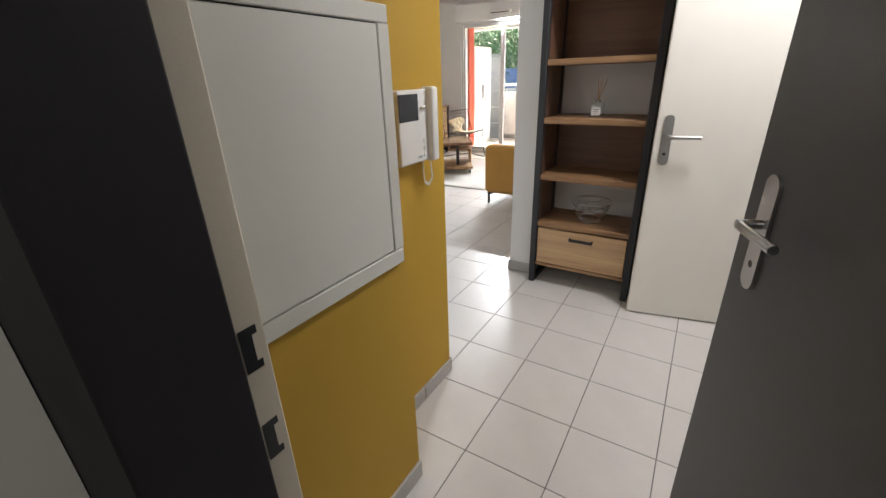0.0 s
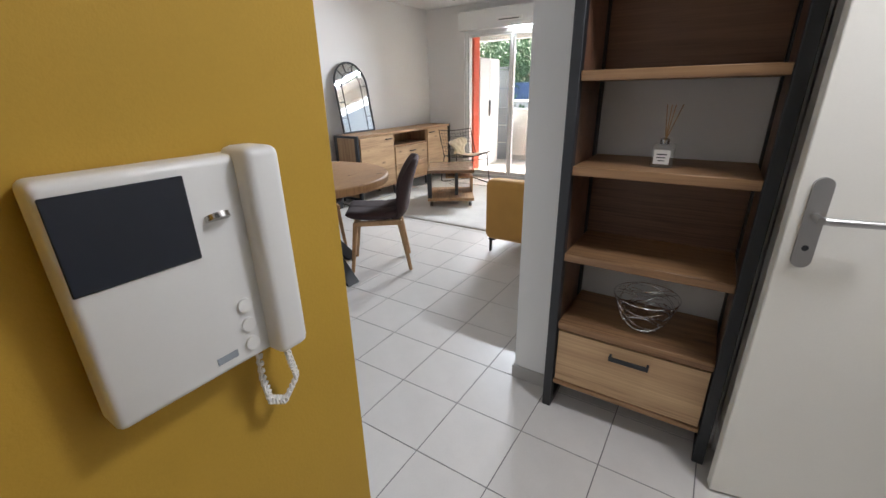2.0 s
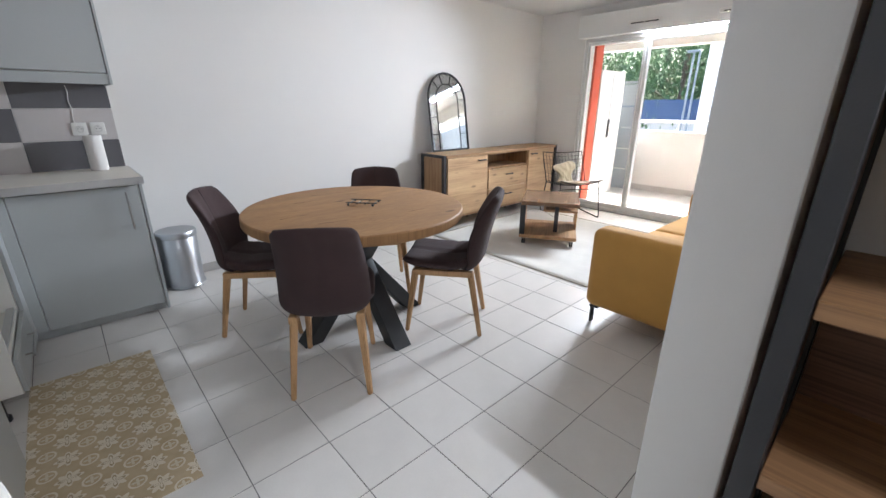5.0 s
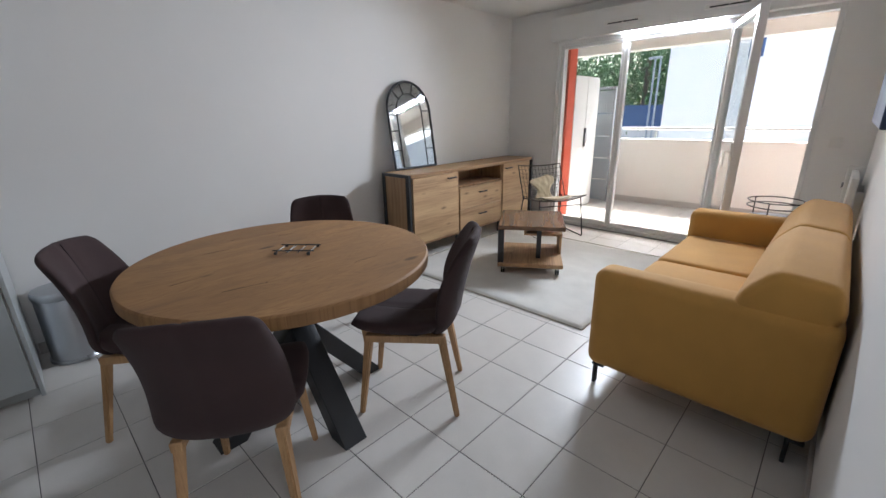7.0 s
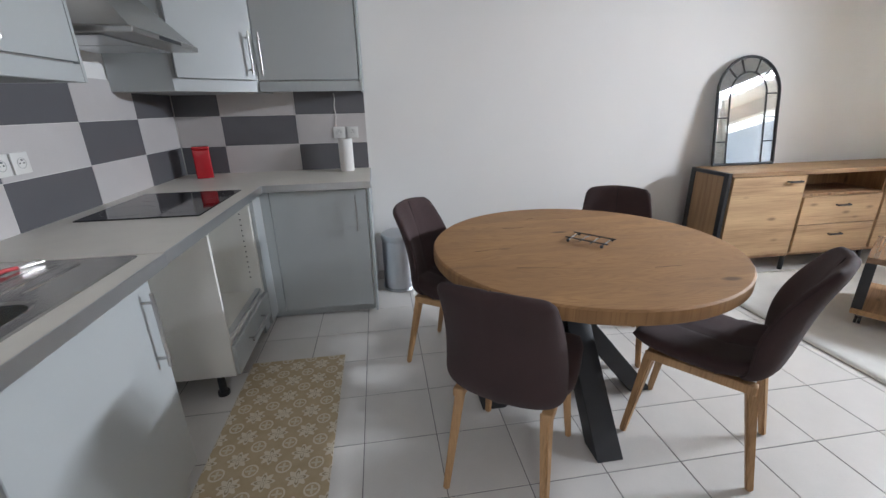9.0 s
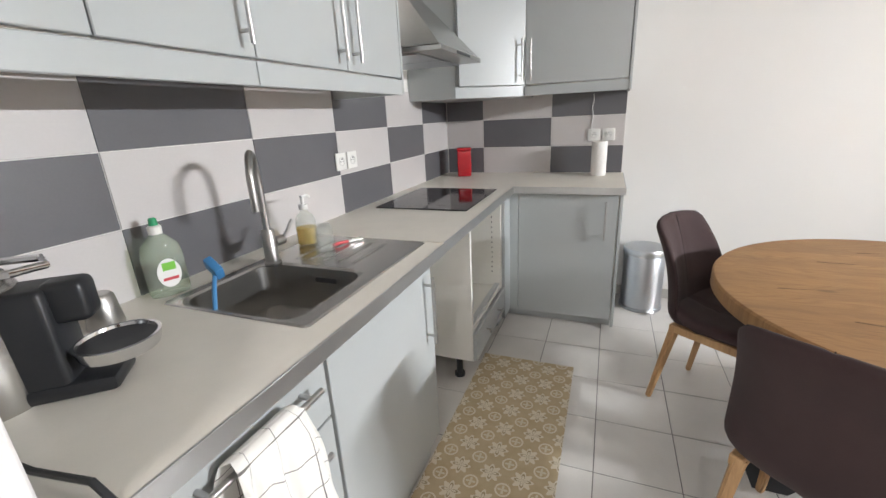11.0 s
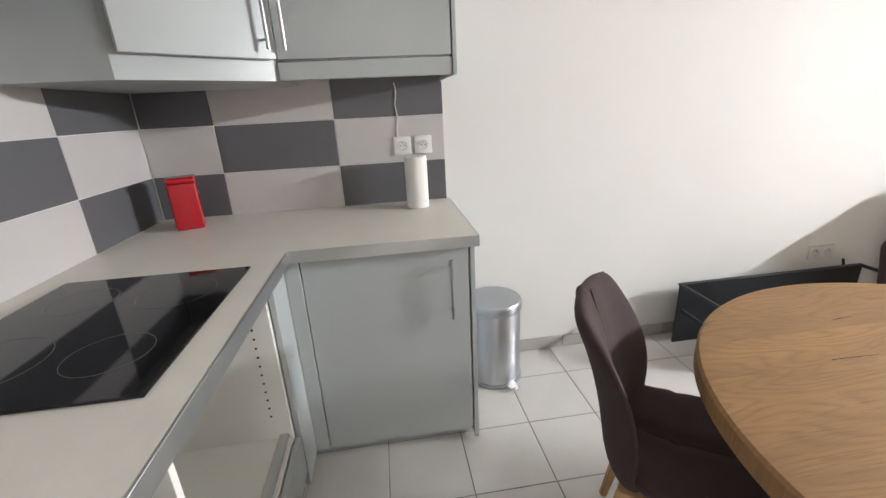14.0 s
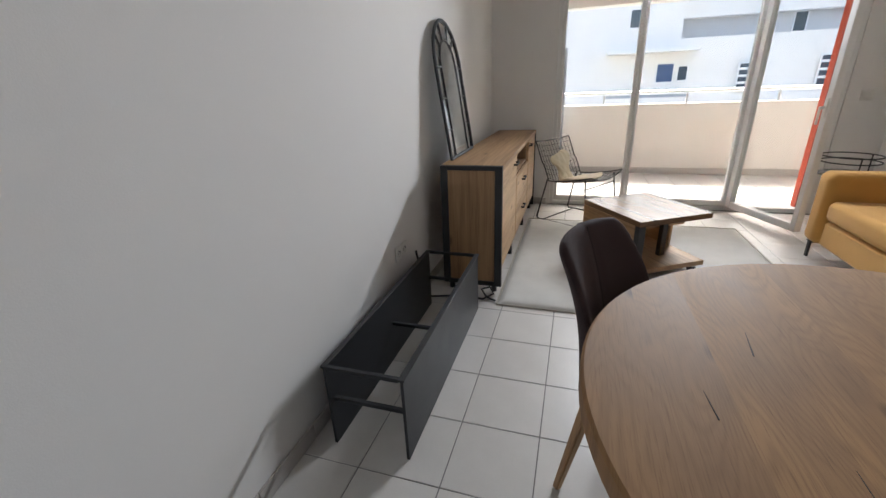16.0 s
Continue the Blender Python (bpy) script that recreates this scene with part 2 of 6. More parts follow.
M = {}
M["wall"] = plain("white_wall_paint", (0.80, 0.785, 0.765), 0.85, 0, 0.025, 0.8, 260, 0.25, 0.05)
M["ceiling"] = plain("ceiling_paint", (0.82, 0.81, 0.79), 0.9, 0, 0.02, 0.8, 200, 0.2)
M["yellow"] = plain("ochre_wall_paint", (0.50, 0.30, 0.032), 0.75, 0, 0.06, 1.5, 260, 0.3, 0.06)
M["tile"] = plain("floor_tile_glaze", (0.64, 0.615, 0.585), 0.34, 0, 0.05, 7.0, 120, 0.06, 0.09, 0.16)
M["grout"] = plain("grey_grout", (0.17, 0.165, 0.16), 0.95, 0, 0.15, 6, 200, 0.4)
M["skirt"] = plain("skirting_tile", (0.45, 0.425, 0.40), 0.45, 0, 0.06, 5, 120, 0.1, 0.08)
M["tile_dark"] = plain("dark_grey_wall_tile", (0.125, 0.122, 0.13), 0.33, 0, 0.08, 4, 140, 0.08, 0.06, 0.15)
M["tile_light"] = plain("light_grey_wall_tile", (0.56, 0.53, 0.52), 0.33, 0, 0.05, 4, 140, 0.08, 0.06, 0.12)
M["wgrout"] = plain("white_wall_grout", (0.75, 0.73, 0.70), 0.9, 0, 0.04, 5, 200, 0.3)
M["cab"] = plain("grey_lacquered_front", (0.42, 0.44, 0.44), 0.30, 0, 0.02, 2, 90, 0.03, 0.05)
M["carcass"] = plain("white_melamine", (0.78, 0.765, 0.72), 0.45, 0, 0.025, 3, 150, 0.05)
M["worktop"] = plain("cream_laminate_worktop", (0.74, 0.70, 0.63), 0.42, 0, 0.05, 9, 420, 0.12, 0.08)
M["alu"] = brushed("aluminium_edge_strip", (0.62, 0.63, 0.64), 0.32)
M["steel"] = brushed("brushed_steel", (0.50, 0.485, 0.465), 0.27)
M["steel_v"] = brushed("brushed_steel_bar", (0.48, 0.47, 0.46), 0.32)
M["chrome"] = plain("polished_chrome", (0.75, 0.75, 0.76), 0.12, 1.0, 0.04, 5, 100, 0.0, 0.04)
M["hob"] = plain("black_ceramic_glass", (0.008, 0.008, 0.009), 0.06, 0, 0.2, 4, 80, 0.0, 0.02)
M["black"] = plain("black_powder_coat", (0.02, 0.021, 0.024), 0.5, 0, 0.15, 6, 240, 0.3, 0.08)
M["blackp"] = plain("black_plastic", (0.018, 0.019, 0.022), 0.35, 0, 0.1, 6, 200, 0.1, 0.06)
M["whitep"] = plain("white_plastic", (0.78, 0.77, 0.74), 0.35, 0, 0.02, 6, 200, 0.05, 0.05)
M["pvc"] = plain("white_pvc_frame", (0.78, 0.78, 0.77), 0.35, 0, 0.02, 3, 150, 0.05, 0.06)
M["doorw"] = plain("cream_door_paint", (0.78, 0.755, 0.69), 0.5, 0, 0.025, 2, 160, 0.12, 0.06)
M["doord"] = plain("dark_grey_door_paint", (0.055, 0.06, 0.07), 0.42, 0, 0.08, 3, 260, 0.2, 0.07)
M["jambd"] = plain("dark_brown_frame", (0.006, 0.004, 0.006), 0.75, 0, 0.15, 5, 200, 0.3)
M["jamb"] = plain("beige_frame_paint", (0.60, 0.54, 0.44), 0.55, 0, 0.06, 6, 200, 0.2)
M["panel"] = plain("off_white_panel_paint", (0.70, 0.69, 0.63), 0.38, 0, 0.03, 3, 160, 0.08, 0.06)
M["oak_x"] = wood("rustic_oak_x", (0.15, 0.075, 0.034), (0.37, 0.21, 0.10), 0, 0.5, 1.0, True, 0.145)
M["oak_y"] = wood("rustic_oak_y", (0.22, 0.12, 0.055), (0.50, 0.31, 0.155), 1, 0.5, 1.0, True, 0.16)
M["oak_z"] = wood("oak_upright", (0.17, 0.09, 0.042), (0.40, 0.24, 0.12), 2, 0.5, 0.8)
M["oak_l"] = wood("light_oak", (0.30, 0.175, 0.085), (0.60, 0.40, 0.22), 0, 0.5, 0.8)
M["oak_ly"] = wood("light_oak_front", (0.30, 0.18, 0.09), (0.60, 0.405, 0.225), 1, 0.5, 0.8)
M["walnut"] = wood("brown_stained_oak", (0.075, 0.036, 0.022), (0.205, 0.105, 0.062), 0, 0.5, 1.0, False)
M["leg"] = wood("oak_leg", (0.32, 0.175, 0.075), (0.56, 0.34, 0.165), 2, 0.5, 0.7, False)
M["chairf"] = fabric("dark_brown_suede", (0.044, 0.0235, 0.0235), 1100, 0.25, 0.03)
M["piping"] = plain("piping_thread", (0.02, 0.013, 0.013), 0.85)
M["sofa"] = fabric("mustard_fabric", (0.55, 0.29, 0.068), 1200, 0.08, 0.15)
M["rug"] = fabric("cream_wool", (0.56, 0.55, 0.52), 260, 0.10, 0.2)
M["fleece"] = fabric("cream_fleece", (0.72, 0.63, 0.45), 120, 0.10, 0.5)
M["matp"] = mat_pattern()
M["matb"] = plain("ochre_vinyl_edge", (0.36, 0.27, 0.13), 0.6)
M["towel"] = checked_cloth()
M["bin"] = brushed("satin_steel_bin", (0.50, 0.52, 0.55), 0.36)
M["red"] = plain("glossy_red_tin", (0.42, 0.012, 0.02), 0.22, 0, 0.05, 6, 100, 0.0)
M["paper"] = plain("paper_towel", (0.80, 0.78, 0.75), 0.95, 0, 0.03, 30, 300, 0.5)
M["mirror"] = plain("mirror_silver", (0.88, 0.90, 0.90), 0.02, 1.0, 0.0, 5, 50, 0.0, 0.01)
M["glass"] = thin_clear("clear_glass", (0.95, 0.96, 0.95), 0.8, 0.06)
M["wglass"] = thin_clear("window_glass", (0.93, 0.95, 0.95))
M["soap"] = thin_clear("yellow_soap", (0.90, 0.72, 0.25), 0.3, 0.35)
M["dish"] = thin_clear("pale_green_soap", (0.80, 0.86, 0.76), 0.5, 0.22)
M["green"] = plain("green_plastic", (0.02, 0.30, 0.12), 0.35)
M["label_g"] = plain("green_label", (0.16, 0.48, 0.05), 0.4)
M["label_r"] = plain("red_label", (0.55, 0.05, 0.06), 0.4)
M["blue"] = plain("blue_plastic", (0.05, 0.22, 0.46), 0.4)
M["screen"] = plain("dark_screen", (0.012, 0.016, 0.026), 0.12, 0, 0.1, 5, 60, 0.0, 0.03)
M["orange"] = plain("orange_red_render", (0.62, 0.10, 0.05), 0.85, 0, 0.06, 2, 160, 0.4)
M["facade"] = plain("white_render", (0.82, 0.79, 0.75), 0.9, 0, 0.04, 0.6, 60, 0.4)
M["facade2"] = plain("pale_grey_render_and_shade", (0.58, 0.57, 0.56), 0.9, 0, 0.05, 0.6, 60, 0.4)
M["deck"] = plain("balcony_tile", (0.50, 0.475, 0.45), 0.6, 0, 0.07, 5, 120, 0.2, 0.06, 0.2)
M["shutter"] = plain("blue_shutter", (0.045, 0.085, 0.18), 0.6)
M["winfar"] = plain("far_window_pane", (0.06, 0.08, 0.10), 0.12)
M["lawn"] = plain("dry_lawn", (0.12, 0.13, 0.05), 0.95, 0, 0.3, 0.4, 20, 0.5)
# street kept pale so that it bounces sunlight onto the facade
M["asphalt"] = plain("pale_bounce_street", (0.34, 0.33, 0.31), 0.9, 0, 0.15, 0.5, 60, 0.4)
M["leaf"] = plain("leaf_green", (0.055, 0.12, 0.035), 0.6, 0, 0.35, 1.5, 30, 0.2)
M["bark"] = plain("bark", (0.10, 0.07, 0.05), 0.95, 0, 0.3, 8, 60, 0.8)
M["car"] = plain("blue_car_paint", (0.03, 0.05, 0.14), 0.25, 0.2)
M["cable"] = plain("white_cable", (0.75, 0.73, 0.70), 0.5)
M["louvre"] = plain("grey_louvre", (0.30, 0.33, 0.36), 0.5)


# ---------------------------------------------------------------- mesh helpers
def boxes(items, bev=0.002, seg=1):
    bm = bmesh.new()
    for x0, x1, y0, y1, z0, z1 in items:
        m = Matrix.Translation(((x0 + x1) / 2, (y0 + y1) / 2, (z0 + z1) / 2)) @ Matrix.Diagonal((abs(x1 - x0), abs(y1 - y0), abs(z1 - z0), 1))
        bmesh.ops.create_cube(bm, size=1, matrix=m)
    if bev:
        bmesh.ops.bevel(bm, geom=bm.edges[:], offset=bev, segments=seg, affect="EDGES", profile=0.5)
    return bm


def box(x0, x1, y0, y1, z0, z1, bev=0.002, seg=1):
    return boxes([(x0, x1, y0, y1, z0, z1)], bev, seg)


def cyl(bm, p0, p1, r0, r1=None, seg=16):
    p0, p1 = Vector(p0), Vector(p1)
    d = p1 - p0
    m = Matrix.Translation((p0 + p1) / 2) @ d.to_track_quat("Z", "Y").to_matrix().to_4x4()
    bmesh.ops.create_cone(bm, cap_ends=True, segments=seg, radius1=r0, radius2=r0 if r1 is None else r1, depth=d.length, matrix=m)
    return bm


def tube(bm, pts, r, seg=8, closed=False):
    """A round bar swept along the points."""
    pts = [Vector(p) for p in pts]
    n = len(pts)
    rings, up = [], None
    for i, p in enumerate(pts):
        a = pts[(i - 1) % n] if closed or i else p
        c = pts[(i + 1) % n] if closed or i < n - 1 else p
        d = (c - a).normalized()
        if up is None:
            up = d.orthogonal().normalized()
        up = (up - d * up.dot(d)).normalized()
        side = d.cross(up)
        rings.append([bm.verts.new(p + r * (math.cos(2 * math.pi * k / seg) * up + math.sin(2 * math.pi * k / seg) * side)) for k in range(seg)])
    for i in range(n if closed else n - 1):
        a, c = rings[i], rings[(i + 1) % n]
        for k in range(seg):
            bm.faces.new((a[k], a[(k + 1) % seg], c[(k + 1) % seg], c[k]))
    if not closed:
        bm.faces.new(rings[0][::-1])
        bm.faces.new(rings[-1])
    return bm


def lathe(bm, profile, seg=28, centre=(0, 0, 0)):
    """A turned body from (radius, height) pairs."""
    cx, cy, cz = centre
    rings = []
    for r, z in profile:
        rings.append([bm.verts.new((cx + r * math.cos(2 * math.pi * k / seg), cy + r * math.sin(2 * math.pi * k / seg), cz + z)) for k in range(seg)])
    for a, c in zip(rings, rings[1:]):
        for k in range(seg):
            bm.faces.new((a[k], a[(k + 1) % seg], c[(k + 1) % seg], c[k]))
    bm.faces.new(rings[0][::-1])
    bm.faces.new(rings[-1])
    return bm


def pad(bm, fn, nu, nv, th, power=6):
    """An upholstered sheet: fn(u, v) gives the middle and the normal, u and v from -1 to 1; th is half the thickness."""
    uv = bm.loops.layers.uv.verify()
    top, low, at = {}, {}, {}
    for i in range(nu + 1):
        for j in range(nv + 1):
            u, v = -math.cos(math.pi * i / nu), -math.cos(math.pi * j / nv)
            c, n = fn(u, v)
            h = th * math.sqrt(max(0, (1 - abs(u) ** power) * (1 - abs(v) ** power)))
            edge = i in (0, nu) or j in (0, nv)
            top[i, j] = bm.verts.new(Vector(c) + (Vector((0, 0, 0)) if edge else Vector(n) * h))
            low[i, j] = top[i, j] if edge else bm.verts.new(Vector(c) - Vector(n) * h)
            at[i, j] = (u, v)
    for i in range(nu):
        for j in range(nv):
            q = ((i, j), (i + 1, j), (i + 1, j + 1), (i, j + 1))
            for side, order in ((top, q), (low, q[::-1])):
                try:
                    f = bm.faces.new([side[k] for k in order])
                except ValueError:
                    continue
                for l, k in zip(f.loops, order):
                    l[uv].uv = at[k]
    return bm


def part(name, bm, material, parent=None, label="", smooth=None, angle=40):
    me = bpy.data.meshes.new(name)
    bmesh.ops.recalc_face_normals(bm, faces=bm.faces[:])
    for f in bm.faces:
        f.smooth = True
    for e in bm.edges:
        e.smooth = len(e.link_faces) == 2 and e.calc_face_angle(0) < radians(angle)
    bm.to_mesh(me)
    bm.free()
    me.materials.append(material)
    ob = new(name, me)
    ob.parent = parent
    if label:
        ob["label"] = label
    return ob


def thing(name, m, label, category, group="", kind=""):
    ob = new(name)
    ob.empty_display_size = 0.1
    ob.matrix_world = m
    return tagged(ob, label, category, group, kind)


def lone(name, bm, material, m, label, category, group="", kind="", angle=40):
    ob = part(name, bm, material, None, "", angle=angle)
    ob.matrix_world = m
    return tagged(ob, label, category, group, kind)


def structure(name, bm, material, label, category):
    return tagged(part(name, bm, material), label, category, "", "structure")

# ---------------------------------------------------------------- setting
XW, YK, YW, XR, H = -4.49, 0.70, 6.86, -1.03, 2.46
I = Matrix.Identity(4)

structure("wall_west", box(XW - 0.2, XW, 0.5, 7.11, 0, H, 0), M["wall"], "long white painted wall behind the sideboard", "wall")
structure("wall_south", box(XW, -1.5, 0.5, YK, 0, H, 0), M["wall"], "white painted kitchen wall behind the tiles", "wall")
structure("wall_partition", box(-1.5, -0.852, 0.5, 1.362, 0, H, 0.004), M["wall"], "white painted partition between hall and kitchen", "wall")
structure("wall_hall_west", box(-0.85, -0.84, 0.83, 1.362, 0, H, 0.002), M["yellow"], "ochre yellow painted hall wall", "wall")
structure("wall_hall_duct", box(-0.85, -0.645, 0.316, 0.828, 0, H, 0.004), M["yellow"], "ochre yellow painted projecting hall wall", "wall")
structure("wall_east", box(XR, -0.87, 2.535, 7.11, 0, H, 0.004), M["wall"], "white painted wall behind the sofa", "wall")
structure("wall_niche", boxes([(-0.868, -0.205, 2.80, 2.92, 0, H), (-0.225, -0.205, 2.56, 2.798, 0, H)], 0), M["wall"], "white painted niche behind the tall shelf", "wall")
structure("wall_hall_north", boxes([(-0.203, -0.18, 2.53, 2.65, 0, H), (0.66, 0.95, 2.53, 2.65, 0, H), (-0.18, 0.66, 2.53, 2.65, 2.06, H)], 0), M["wall"], "white painted hall wall round the inner door", "wall")
structure("wall_hall_east", box(0.75, 0.95, 0.3, 2.528, 0, H, 0), M["wall"], "white painted hall wall", "wall")
structure("wall_closet", boxes([(-0.203, 0.95, 3.5, 3.6, 0, H), (0.93, 1.03, 2.652, 3.498, 0, H)], 0), M["wall"], "white painted wall of the room behind the inner door", "wall")
structure("wall_entry", boxes([(0.50, 0.95, 0.1, 0.298, 0, H), (-0.63, 0.50, 0.1, 0.298, 2.12, H)], 0), M["wall"], "white painted wall round the entrance", "wall")
structure("wall_landing", boxes([(-1.15, -0.80, -2.2, 0.09, 0, H), (1.2, 1.35, -2.2, 0.3, 0, H), (-1.15, 1.35, -2.4, -2.2, 0, H), (0.95, 1.2, 0.1, 0.3, 0, H), (-1.5, -1.0, 0.09, 0.5, 0, H)], 0), M["doorw"], "cream painted walls of the landing", "wall")
structure("wall_north", boxes([(XW, -3.83, YW, 7.11, 0, H), (-1.39, XR, YW, 7.11, 0, H), (-3.83, -1.39, YW, 7.11, 2.13, H)], 0), M["wall"], "white painted wall round the balcony window", "wall")
structure("ceiling", box(XW - 0.2, 1.4, -2.4, 7.11, H + 0.001, H + 0.18, 0), M["ceiling"], "smooth white painted ceiling", "ceiling")

# entrance frame
fr = thing("door_frame", pose(0, 0, 0), "dark brown entrance frame with beige rebate and strike plate", "door frame", kind="structure")
part("outer_jamb", box(-1.0, -0.505, 0.092, 0.257, 0, 2.1, 0.004), M["jambd"], fr)
part("rebate", box(-1.0, -0.530, 0.259, 0.314, 0, 2.1, 0.004), M["jamb"], fr, "beige painted rebate")
part("outer_jamb", box(0.44, 0.498, 0.10, 0.30, 0, 2.1, 0.004), M["jambd"], fr)
part("head", box(-0.503, 0.44, 0.10, 0.30, 2.06, 2.118, 0.004), M["jambd"], fr)
for z in (0.745, 0.925):
    part("strike_hole", boxes([(-0.5315, -0.5290, 0.270, 0.290, z - 0.038, z + 0.038), (-0.5315, -0.5290, 0.290, 0.299, z - 0.038, z - 0.024), (-0.5315, -0.5290, 0.290, 0.299, z + 0.024, z + 0.038)], 0), M["blackp"], fr, "black strike opening")


# skirtings
def skirting(x0, x1, y0, y1, name="baseboard"):
    """Tile skirting in lengths of 0.308 m with fine joints."""
    items, along_x = [], abs(x1 - x0) > abs(y1 - y0)
    a, b = (x0, x1) if along_x else (y0, y1)
    p = a
    while p < b - 0.01:
        q = min(p + 0.308, b)
        items.append((p, q - 0.003, y0, y1, 0.001, 0.072) if along_x else (x0, x1, p, q - 0.003, 0.001, 0.072))
        p = q
    structure(name, boxes(items, 0.002), M["skirt"], "greige tile skirting along the wall", "skirting")


skirting(XW, XW + 0.010, 2.0, YW)
skirting(XW + 0.012, -3.86, YW - 0.010, YW)
skirting(XR - 0.010, XR, 2.54, YW)
skirting(XR - 0.010, -0.868, 2.525, 2.535)
skirting(-0.84, -0.830, 0.835, 1.36)
skirting(-0.645, -0.635, 0.32, 0.83)
skirting(-1.48, -0.83, 1.362, 1.372)
skirting(0.738, 0.748, 0.32, 2.52)
skirting(0.66, 0.737, 2.518, 2.528)

# window
win = thing("window_1", pose(0, 0, 0), "wide white balcony window with one leaf standing open", "window", kind="structure")


def sash(x0, x1, w=0.032, z0=0.045, z1=2.069, y0=6.885, y1=6.945, parent=win):
    part("window_frame", boxes([(x0, x0 + w, y0, y1, z0, z1), (x1 - w, x1, y0, y1, z0, z1), (x0 + w, x1 - w, y0, y1, z0, z0 + w + 0.02), (x0 + w, x1 - w, y0, y1, z1 - w, z1)], 0.003), M["pvc"], parent)
    g = part("pane", box(x0 + w, x1 - w, 6.910, 6.918, z0 + w + 0.02, z1 - w, 0), M["wglass"], parent, "clear glass pane")
    g.visible_shadow = False


part("outer_frame", boxes([(-3.828, -3.79, 6.87, 6.96, 0.002, 2.125), (-1.43, -1.392, 6.87, 6.96, 0.002, 2.125), (-3.79, -1.43, 6.87, 6.96, 0.002, 0.043), (-2.104, -2.080, 6.872, 6.958, 0.044, 2.069), (-3.79, -1.43, 6.871, 6.959, 2.071, 2.125)], 0.003), M["pvc"], win)
sash(-3.788, -3.066)
sash(-3.062, -2.106)
leaf = thing("window_2", pose(-2.085, 6.862, 0, 0, 0, -69), "open white framed glass window leaf swung into the room", "window", kind="structure")
part("window_frame", boxes([(0, 0.05, -0.03, 0.03, 0.05, 2.065), (0.75, 0.80, -0.03, 0.03, 0.05, 2.065), (0.05, 0.75, -0.03, 0.03, 0.05, 0.11), (0.05, 0.75, -0.03, 0.03, 2.015, 2.065)], 0.004), M["pvc"], leaf)
g = part("pane", box(0.05, 0.75, -0.004, 0.004, 0.11, 2.015, 0), M["wglass"], leaf, "clear glass pane")
g.visible_shadow = False
hd = part("window_handle", boxes([(0.76, 0.79, -0.042, -0.03, 0.95, 1.09), (0.767, 0.783, -0.075, -0.042, 1.01, 1.03), (0.767, 0.783, -0.085, -0.07, 0.90, 1.03)], 0.003), M["whitep"], leaf)
shb = thing("shutter_box", pose(0, 0, 0), "white roller shutter box with two slotted air vents", "shutter box", kind="structure")
part("casing", box(-3.87, -1.36, 6.75, 6.858, 2.112, 2.36, 0.006), M["pvc"], shb)
for cx in (-3.06, -2.15):
    v = part("vent", box(cx - 0.19, cx + 0.19, 6.728, 6.749, 2.185, 2.23, 0.006), M["whitep"], shb)
    part("slot", boxes([(cx - 0.15, cx - 0.005, 6.7255, 6.729, 2.196, 2.208), (cx + 0.005, cx + 0.15, 6.7255, 6.729, 2.196, 2.208)], 0), M["blackp"], v)


# ---------------------------------------------------------------- kitchen
def prism(pts, z0, z1):
    bm = bmesh.new()
    lo, hi = [bm.verts.new((x, y, z0)) for x, y in pts], [bm.verts.new((x, y, z1)) for x, y in pts]
    bm.faces.new(lo[::-1])
    bm.faces.new(hi)
    for k in range(len(pts)):
        bm.faces.new((lo[k], lo[(k + 1) % len(pts)], hi[(k + 1) % len(pts)], hi[k]))
    return bm


def bar_handle(parent, p0, p1, out, r=0.006):
    """Steel bar on two posts; out is the way from the front to the bar."""
    p0, p1, out = Vector(p0), Vector(p1), Vector(out)
    d = (p1 - p0).normalized()
    bm = cyl(bmesh.new(), p0 + out, p1 + out, r, seg=12)
    for q in (p0 + d * 0.03, p1 - d * 0.03):
        cyl(bm, q, q + out, r * 0.8, seg=10)
    return part("handle", bm, M["steel_v"], parent, "brushed steel bar handle")


ZC = 0.91
FY = 1.335          # base fronts of the sink run

# drawer unit
u = thing("base_cabinet", pose(0, 0, 0), "grey lacquered drawer unit under the cream worktop", "cabinet", "kitchen base units")
part("body", box(-1.99, -1.505, YK + 0.01, FY - 0.02, 0.13, 0.868, 0.001), M["carcass"], u)
for z0, z1 in ((0.70, 0.862), (0.42, 0.694), (0.135, 0.414)):
    d = part("drawer_front", box(-1.985, -1.508, FY - 0.019, FY, z0, z1, 0.0025), M["cab"], u)
    zc = z1 - 0.05
    bar_handle(d, (-1.93, FY, zc), (-1.63, FY, zc), (0, 0.032, 0), 0.007)
# sink unit
u = thing("base_cabinet", pose(0, 0, 0), "grey lacquered sink cabinet with one tall door", "cabinet", "kitchen base units")
part("body", boxes([(-2.595, -2.577, YK + 0.01, FY - 0.02, 0.13, 0.868), (-2.013, -1.995, YK + 0.01, FY - 0.02, 0.13, 0.868), (-2.577, -2.013, YK + 0.01, FY - 0.02, 0.13, 0.148), (-2.577, -2.013, YK + 0.01, YK + 0.018, 0.148, 0.62)], 0.001), M["carcass"], u)
d = part("door", box(-2.592, -1.997, FY - 0.019, FY, 0.135, 0.862, 0.0025), M["cab"], u)
bar_handle(d, (-2.53, FY, 0.58), (-2.53, FY, 0.83), (0, 0.034, 0))
